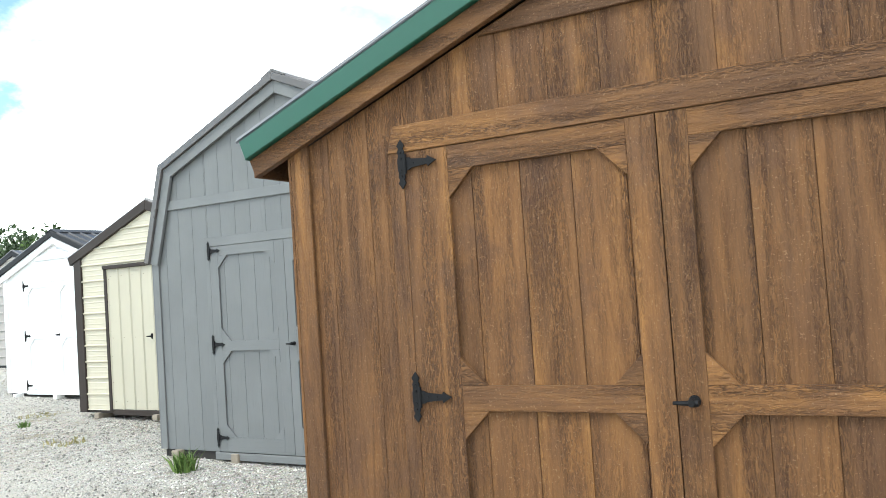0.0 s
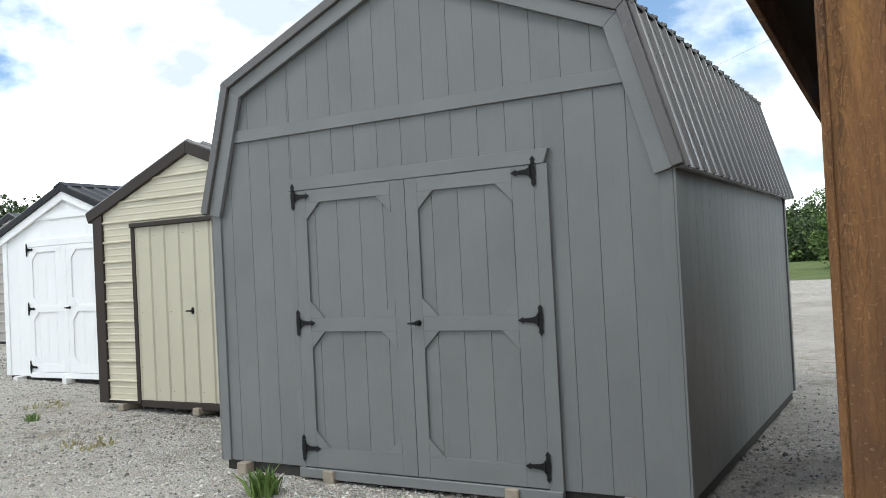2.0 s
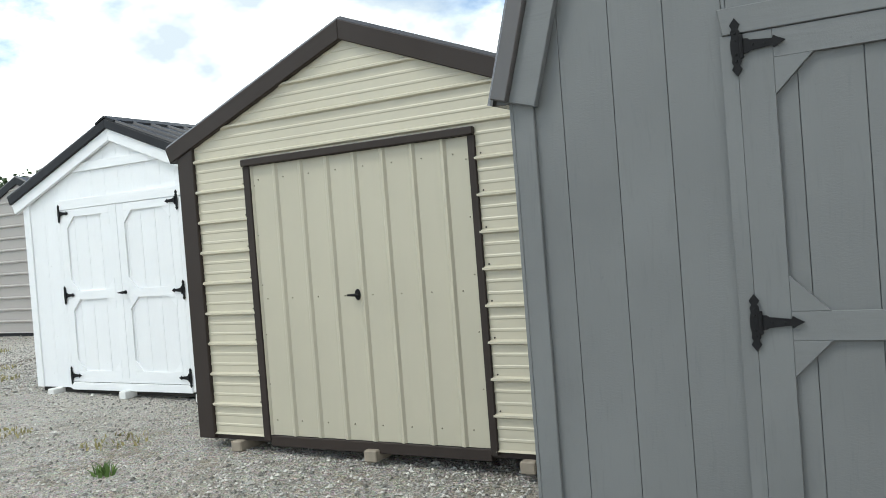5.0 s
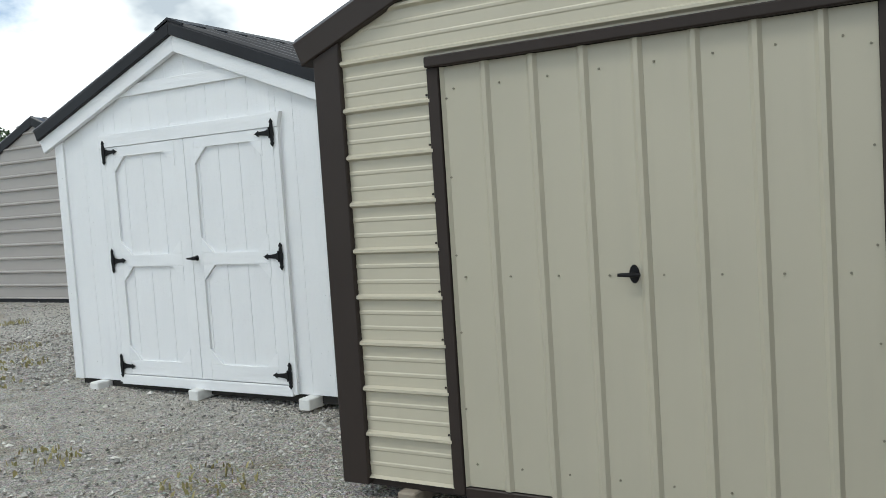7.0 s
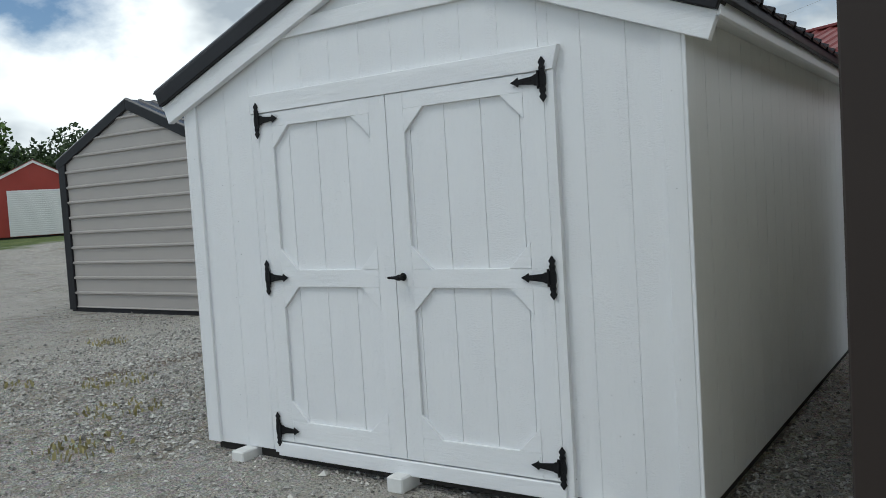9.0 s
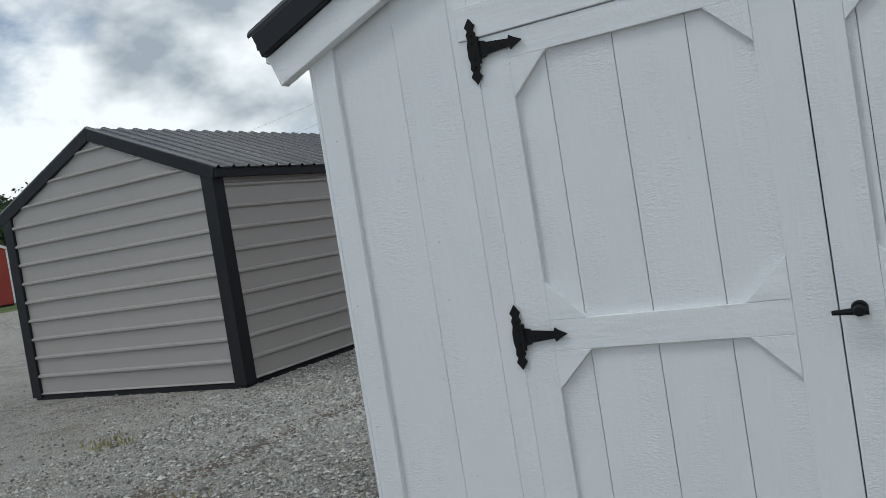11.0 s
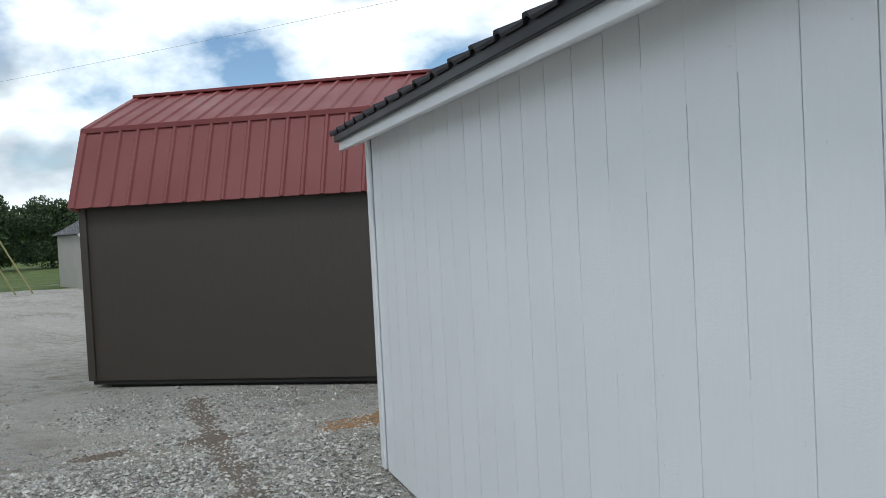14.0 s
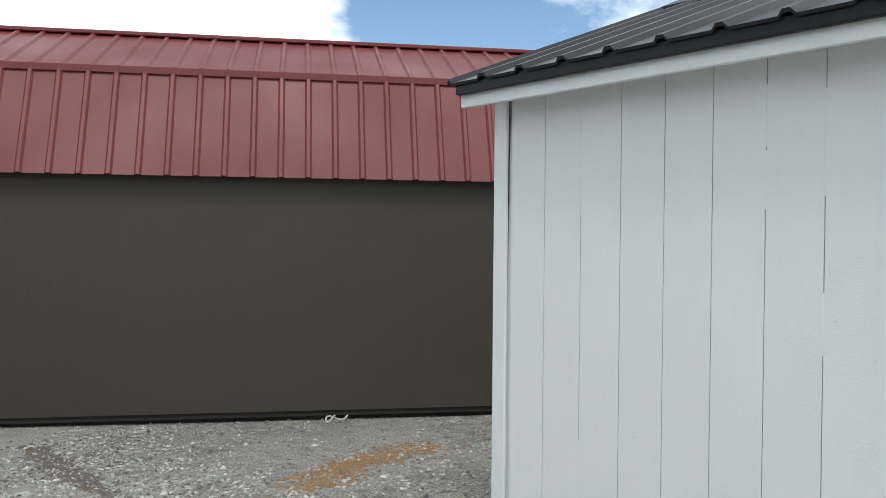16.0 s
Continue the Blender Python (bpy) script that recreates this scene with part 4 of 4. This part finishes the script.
# ---- things further off ----
def gable_hut(name, x, y, turn, half, length, eave, peak, wall_mat, roof_mat, trim_mat, label, category):
    hut = thing(name, x, y, ground_z(x, y), turn, label, category)
    zb = 0.1
    part("front_wall", prism([(-half, zb), (half, zb), (half, eave), (0, peak), (-half, eave)], 0.0, 0.08), wall_mat, hut)
    part("back_wall", prism([(-half, zb), (half, zb), (half, eave), (0, peak), (-half, eave)], length - 0.08, length), wall_mat, hut)
    rise = (peak - eave) / half
    outer = [(-half - 0.15, eave - 0.15 * rise + 0.09), (0, peak + 0.09), (half + 0.15, eave - 0.15 * rise + 0.09)]
    for s in (-1, 1):
        part("side_wall", box(min(s * half, s * (half - 0.08)), max(s * half, s * (half - 0.08)), 0.08, length - 0.08, zb, eave), wall_mat, hut)
        part("roof_sheet", roof_sheet((0, peak + 0.1), (s * (half + 0.16), outer[0][1] + 0.01), -0.08, length + 0.08), roof_mat, hut)
        part("corner_board", box(min(s * (half - 0.09), s * (half + 0.012)), max(s * (half - 0.09), s * (half + 0.012)), -0.014, 0.09, zb, eave - 0.02), trim_mat, hut)
    for i in range(2):
        part("rake_trim", prism(band_along(outer, 0.0, 0.11, i), -0.06, 0.0), trim_mat, hut)
    part("skid", box(-half + 0.1, half - 0.1, 0.1, length - 0.1, -0.02, zb), NEAR_BLACK, hut)
    return hut


def red_garage():
    hut = gable_hut("garage_shed", -48.0, 28.2, 61, 2.05, 6.0, 2.5, 3.55, RED_WALL, RED_SHEET, WHITE_PLAIN, "red shed with a white roll-up door, standing at the field edge", "shed")
    door = part("roll_up_door", box(-1.2, 1.25, -0.03, -0.005, 0.12, 2.25), WHITE_PLAIN, hut, "white ribbed roll-up door")
    for k in range(22):
        part("slat", box(-1.2, 1.25, -0.05, -0.031, 0.14 + 0.096 * k, 0.14 + 0.096 * k + 0.075, 0.006), WHITE_PLAIN, door)


def porch_hut():
    hut = gable_hut("garage_shed", -45.8, 20.6, 64, 1.7, 5.0, 2.2, 3.1, WHITE_PLAIN, GREY_ROOF, WHITE_PLAIN, "white shed with grey roof and dark red porch rail", "shed")
    for x in (-1.6, -0.55, 0.5, 1.45):
        part("porch_post", box(x - 0.06, x + 0.06, -1.06, -0.94, 0.0, 2.12, 0.008), PORCH_RED, hut)
    for z in (0.25, 0.95):
        part("porch_rail", box(-1.54, 1.39, -1.03, -0.97, z - 0.05, z + 0.05, 0.008), PORCH_RED, hut)
    for k in range(14):
        x = -1.42 + 0.2 * k
        part("baluster", box(x - 0.02, x + 0.02, -1.02, -0.98, 0.3, 0.9), PORCH_RED, hut)
    part("porch_floor", box(-1.66, 1.51, -1.1, -0.02, -0.1, 0.0, 0.01), PORCH_RED, hut)
    part("porch_roof", prism([(-1.72, 2.12), (1.58, 2.12), (1.4, 2.3), (-1.55, 2.3)], -1.2, -0.02, 0.01), GREY_ROOF, hut)


def navy_hut():
    gable_hut("garage_shed", -27.6, 39.6, 8, 2.3, 5.0, 1.95, 2.85, NAVY_WALL, GREY_SHEET, WHITE_PLAIN, "dark navy shed with white roof edge by the grass", "shed")


def far_white_hut():
    gable_hut("garage_shed", -16.9, 39.5, 20, 0.9, 3.0, 2.0, 2.5, GREY_SHEET, CHAR_ROOF, WHITE_PLAIN, "small grey shed with white trim far across the lot", "shed")


def white_cabin():
    x0, y0 = -3.55, 24.2
    cabin = thing("cabin", x0, y0, ground_z(x0, y0), 0, "white shed cabin with blue-grey metal roof and one window", "cabin")
    w, d, e = 7.0, 3.6, 1.95
    wall = part("front_wall", box(0, w, 0, 0.08, 0.1, e), WHITE_Z, cabin)
    for k in range(2):
        part("end_wall", prism([(0.082, 0.1), (d - 0.082, 0.1), (d - 0.082, e), (d / 2, 2.78), (0.082, e)], -0.08, 0.0), WHITE_Z, cabin).matrix_basis = pose((0.08 if k == 0 else w), 0, 0, 0, 0, 90)
    part("back_wall", box(0, w, d - 0.08, d, 0.1, e), WHITE_Z, cabin)
    for s in (0, 1):
        ob = part("roof_sheet", roof_sheet((d / 2, 2.9), (-0.15, e + 0.0) if s == 0 else (d + 0.15, e), -0.15, w + 0.15), BLUE_ROOF, cabin)
        ob.matrix_basis = Matrix(((0, 1, 0, 0), (1, 0, 0, 0), (0, 0, 1, 0), (0, 0, 0, 1)))
    part("eave_board", box(-0.1, w + 0.1, -0.13, -0.1, e - 0.14, e - 0.02), WHITE_PLAIN, cabin)
    part("floor_skid", box(0.2, w, 0.05, d - 0.1, 0.0, 0.1), NEAR_BLACK, cabin)
    win = part("window", box(1.0, 1.66, -0.012, -0.002, 0.95, 1.62), GLASS_DARK, cabin, "dark window with white muntins")
    for a in ((0.94, 1.0, 0.9, 1.68), (1.66, 1.72, 0.9, 1.68)):
        part("window_frame", box(a[0], a[1], -0.04, 0.0, a[2], a[3]), WHITE_PLAIN, win)
    for a in ((1.0, 1.66, 0.9, 0.95), (1.0, 1.66, 1.62, 1.68), (1.0, 1.66, 1.27, 1.31)):
        part("window_frame", box(a[0], a[1], -0.04, 0.0, a[2], a[3]), WHITE_PLAIN, win)
    part("muntin", box(1.315, 1.345, -0.03, -0.013, 0.95, 1.62), WHITE_PLAIN, win)
    for z in (1.11, 1.46):
        part("muntin", box(1.0, 1.66, -0.028, -0.013, z - 0.01, z + 0.01), WHITE_PLAIN, win)


red_garage()
porch_hut()
navy_hut()
far_white_hut()
white_cabin()


def utility_pole():
    x, y = -23.9, 38.5
    z = ground_z(x, y)
    pole = thing("utility_pole", x, y, z, 0, "weathered wooden utility pole standing on the grass verge", "pole")
    bm = bmesh.new()
    cylinder(bm, (0, 0, -0.05), (0.45, 0, 9.6), 0.15, 0.10, 14)
    part("shaft", bm, POLE_WOOD, pole)
    bm = bmesh.new()
    cylinder(bm, (0.18, -0.12, 6.0), (0.38, -0.12, 6.0), 0.02, 0.02, 8)
    cylinder(bm, (0.28, -0.12, 6.0), (0.28, -0.12, 6.25), 0.05, 0.03, 8)
    part("insulator", bm, IRON, pole)
    for dx, dz in ((2.6, 9.3), (3.4, 6.0)):
        bm = bmesh.new()
        cylinder(bm, (0.046 * dz, 0, dz), (dx, -0.3, 0.0), 0.006, 0.006, 5)
        part("guy_wire", bm, IRON, pole)
    for dx in (4.2, 4.7):
        bm = bmesh.new()
        cylinder(bm, (dx - 1.1, -0.3, 2.2), (dx, -0.3, 0.0), 0.03, 0.03, 6)
        part("guy_guard", bm, DRYGRASS, pole, "pale yellow guy-wire guard")


def wires():
    for i, (a, b, sag) in enumerate((((-40.0, 74.0, 10.2), (25.0, -4.7, 9.6), 0.9), ((-23.45, 38.5, 9.8), (-110.0, 62.0, 10.5), 2.0), ((-23.5, 38.5, 8.8), (-110.0, 62.0, 9.0), 2.0))):
        bm = bmesh.new()
        a, b = Vector(a), Vector(b)
        pts = [a.lerp(b, t / 16) - Vector((0, 0, sag * 4 * (t / 16) * (1 - t / 16))) for t in range(17)]
        rings = [[bm.verts.new(p + Vector((0, 0.006 * math.cos(t), 0.006 * math.sin(t)))) for t in (0, 1.257, 2.513, 3.77, 5.027)] for p in pts]
        for r0, r1 in zip(rings, rings[1:]):
            for j in range(5):
                bm.faces.new((r0[j], r0[(j + 1) % 5], r1[(j + 1) % 5], r1[j]))
        tagged(link("power_line", bm, GALV_DARK), "thin dark overhead power line slung from the pole", "cable", "power lines")


utility_pole()
wires()


# ---- trees ----
def leaf_quads(rng, centre, radius, count, size, out):
    c = np.asarray(centre)
    d = rng.normal(size=(count, 3))
    d /= np.linalg.norm(d, axis=1)[:, None]
    r = rng.uniform(0.45, 1.0, count) ** 0.5
    p = c + d * r[:, None] * np.asarray(radius)
    u = rng.normal(size=(count, 3))
    u /= np.linalg.norm(u, axis=1)[:, None]
    w = np.cross(u, rng.normal(size=(count, 3)))
    w /= np.linalg.norm(w, axis=1)[:, None]
    s = rng.uniform(0.5, 1.3, count)[:, None] * size
    out.append(np.stack([p - u * s, p + w * s * 0.6, p + u * s, p - w * s * 0.6], 1))


def leaf_mesh(name, chunks, mat, parent=None):
    v = np.concatenate(chunks).reshape(-1, 3)
    me = bpy.data.meshes.new(name)
    me.from_pydata(v.tolist(), [], np.arange(len(v)).reshape(-1, 4).tolist())
    me.materials.append(mat)
    ob = new(name, me)
    ob.parent = parent
    return ob


def tree(x, y, height, width, seed, mat, label):
    rng = np.random.default_rng(seed)
    t = thing("tree", x, y, ground_z(x, y), 0, label, "tree", "trees behind the lot")
    bm = bmesh.new()
    cylinder(bm, (0, 0, -0.1), (0.1, 0, height * 0.45), height * 0.035, height * 0.02, 9)
    limbs = []
    for k in range(7):
        a = k * 2.4
        tip = (math.cos(a) * width * 0.32, math.sin(a) * width * 0.32, height * (0.5 + 0.06 * k))
        cylinder(bm, (0.08, 0, height * (0.2 + 0.035 * k)), tip, height * 0.014, height * 0.005, 6)
        limbs.append(tip)
    part("trunk", bm, BARK, t)
    chunks = []
    for k in range(64):
        a, h = rng.uniform(0, 2 * math.pi), rng.uniform(0.06, 0.97)
        r = width * 0.5 * math.sqrt(max(0.05, 1 - (2 * h - 1.05) ** 2)) * rng.uniform(0.3, 0.95)
        rad = width * rng.uniform(0.08, 0.17)
        leaf_quads(rng, (math.cos(a) * r, math.sin(a) * r, h * height), (rad, rad, rad * 0.75), 260, height * 0.02, chunks)
    part_ob = leaf_mesh("crown", chunks, mat, t)
    return t


for i, (x, y, h, w) in enumerate(((-29.5, 66.0, 5.3, 5.6), (-25.6, 68.0, 5.0, 4.6), (-34.0, 70.0, 4.0, 6.0), (-1.0, 62.0, 5.5, 7.0), (5.5, 60.0, 5.0, 6.5), (-5.5, 66.0, 5.8, 8.0), (-22.0, 71.0, 4.4, 6.0))):
    tree(x, y, h, w, 11 + i, LEAF if x < -10 else LEAF_LIGHT, "broad leafy tree standing past the mown field")


def far_woods():
    rng = np.random.default_rng(5)
    dark, light = [], []
    for k in range(460):
        a = radians(rng.uniform(-38, 118))
        d = rng.uniform(92, 125)
        if a > radians(40):
            d = rng.uniform(78, 112)
        x, y = -10 - math.sin(a) * d, 8 + math.cos(a) * d
        hill = 4.0 * smooth((math.degrees(a) - 35) / 25) * smooth((125 - math.degrees(a)) / 30)
        h = rng.uniform(3.2, 5.6) + hill + 2.2 * smooth((12 - math.degrees(a)) / 15)
        base = ground_z(x, y)
        for j in range(9):
            rad = rng.uniform(1.3, 2.6)
            leaf_quads(rng, (x + rng.normal() * 1.8, y + rng.normal() * 1.8, base + h * (0.04 if j < 2 else rng.uniform(0.1, 0.9))), (rad, rad, rad * 0.9), 150, 0.27, dark if rng.uniform() < 0.75 else light)
    for name, c, m in (("far_woods", dark, LEAF), ("far_bushes", light, LEAF_LIGHT)):
        tagged(leaf_mesh(name, c, m), "dense green treeline beyond the field", "woods", "", "stuff")


far_woods()


# ---- ground details ----
def stones():
    rng = np.random.default_rng(3)
    shape = [np.array(v) for v in ((1, 0, 0), (-1, 0, 0), (0, 1, 0), (0, -1, 0), (0, 0, 0.7), (0, 0, -0.4))]
    tris = ((0, 2, 4), (2, 1, 4), (1, 3, 4), (3, 0, 4), (2, 0, 5), (1, 2, 5), (3, 1, 5), (0, 3, 5))
    verts, faces = [], []
    for k in range(110000):
        t = rng.uniform(0, 1)
        x = 1.0 - 20.5 * t + rng.normal() * 2.3
        y = 2.6 + 13.5 * t + rng.normal() * 2.6
        if k % 5 == 0:
            x, y = rng.uniform(-18.5, -14.3), rng.uniform(9, 18)
        s = rng.uniform(0.006, 0.017) * (1.6 if rng.uniform() < 0.06 else 1.0)
        z = ground_z(x, y) + s * 0.25
        a = rng.uniform(0, 6.28)
        ca, sa = math.cos(a), math.sin(a)
        st = rng.uniform(0.6, 1.4, 3)
        b = len(verts)
        for v in shape:
            vx, vy, vz = v * st * s
            verts.append((x + ca * vx - sa * vy, y + sa * vx + ca * vy, z + vz))
        faces += [tuple(b + i for i in f) for f in tris]
    me = bpy.data.meshes.new("gravel")
    me.from_pydata(verts, [], faces)
    me.materials.append(STONE)
    tagged(new("gravel", me), "loose pale grey crushed gravel scattered over the lot", "gravel", "", "stuff")


def tuft(name, x, y, height, spread, blades, mat, seed, label):
    rng = np.random.default_rng(seed)
    z = ground_z(x, y)
    v, f = [], []
    for k in range(blades):
        a, r = rng.uniform(0, 6.28), spread * math.sqrt(rng.uniform(0, 1))
        bx, by = x + r * math.cos(a), y + r * math.sin(a)
        lean = rng.normal(size=2) * 0.35 * height
        h = height * rng.uniform(0.5, 1.0)
        wdt = rng.uniform(0.004, 0.012) * (1 + height)
        o = rng.uniform(0, 3.14)
        dx, dy = wdt * math.cos(o), wdt * math.sin(o)
        b = len(v)
        v += [(bx - dx, by - dy, z - 0.01), (bx + dx, by + dy, z - 0.01), (bx + lean[0] * 0.4 + dx, by + lean[1] * 0.4 + dy, z + 0.6 * h),
              (bx + lean[0] * 0.4 - dx, by + lean[1] * 0.4 - dy, z + 0.6 * h), (bx + lean[0], by + lean[1], z + h)]
        f += [(b, b + 1, b + 2, b + 3), (b + 3, b + 2, b + 4)]
    me = bpy.data.meshes.new(name)
    me.from_pydata(v, [], f)
    me.materials.append(mat)
    tagged(new(name, me), label, "weed", "weeds in the gravel", "stuff")


def scatter(name, path, width, count, size, mat, label, category):
    """Crumbled earth strewn along a line, thickest at its middle."""
    rng = np.random.default_rng(count)
    pts = [np.array(p) for p in path]
    verts, faces = [], []
    ring = [(math.cos(t), math.sin(t)) for t in np.linspace(0, 2 * math.pi, 7)[:-1]]
    for k in range(count):
        i = rng.integers(0, len(pts) - 1)
        p = pts[i] + (pts[i + 1] - pts[i]) * rng.uniform()
        wob = 0.5 + 0.5 * noise.noise(Vector((p[0] * 2.1, p[1] * 2.1, 3.0)))
        p = p + rng.normal(size=2) * width * (0.4 + wob)
        r = size * rng.uniform(0.35, 1.3)
        z = ground_z(p[0], p[1])
        b = len(verts)
        st = rng.uniform(0.6, 1.3, 6)
        verts += [(p[0] + c * r * w, p[1] + q * r * w, z - 0.004) for (c, q), w in zip(ring, st)]
        verts.append((p[0], p[1], z + r * rng.uniform(0.25, 0.5)))
        faces += [(b + j, b + (j + 1) % 6, b + 6) for j in range(6)]
    me = bpy.data.meshes.new(name)
    me.from_pydata(verts, [], faces)
    me.materials.append(mat)
    tagged(new(name, me), label, category, "", "stuff")


def rope_coil():
    bm = bmesh.new()
    pts = [Vector((-13.06 + 0.07 * math.cos(t) + 0.014 * t, 17.20 - 0.03 * math.sin(t) - 0.01 * t, ground_z(-13.06, 17.2) + 0.05 + 0.02 * math.sin(2 * t))) for t in np.linspace(0, 8, 30)]
    for a, b in zip(pts, pts[1:]):
        cylinder(bm, a, b, 0.008, 0.008, 6)
    tagged(link("rope", bm, ROPE), "pale loop of rope lying against the barn base", "rope")


stones()
tuft("weed_clump", -6.1, 5.95, 0.22, 0.10, 110, WEED, 1, "green weed clump growing beside the grey shed skid")
tuft("weed_clump", -10.6, 7.2, 0.10, 0.08, 50, WEED, 2, "small green weed growing in the gravel")
for i, (x, y) in enumerate(((-13.6, 7.6), (-15.0, 8.9), (-16.5, 10.2), (-15.6, 9.6), (-17.3, 9.6), (-12.6, 7.7), (-8.9, 6.6), (-11.3, 7.9), (-18.5, 11.5))):
    tuft("dry_grass_tuft", x, y, 0.05, 0.3, 60, DRYGRASS, 20 + i, "dry yellow grass tuft growing in the gravel")
for i, (x, y) in enumerate(((-17.4, 16.8), (-17.5, 15.6), (-18.2, 15.3), (-16.0, 15.6), (-15.2, 15.8), (-17.0, 13.6), (-16.2, 13.0))):
    scatter("mud_crumbs", [(x - 0.12, y - 0.05), (x + 0.12, y + 0.06)], 0.07, 150 + i, 0.05, MUD, "dark crumbled mud lying on the gravel", "mud")
scatter("tyre_rut", [(-15.2, 17.9), (-15.15, 15.5), (-15.05, 13.4), (-15.25, 11.0)], 0.055, 4600, 0.026, MUD, "brown muddy tyre rut pressed into the gravel", "rut")
scatter("tyre_rut", [(-17.2, 15.0), (-16.7, 12.6), (-16.9, 10.0)], 0.09, 900, 0.03, MUD, "faint muddy tyre rut across the gravel", "rut")
scatter("clay_patch", [(-14.2, 15.6), (-13.6, 16.0), (-12.9, 16.1)], 0.13, 1500, 0.03, CLAY, "orange clay spread over the gravel", "clay")
rope_coil()
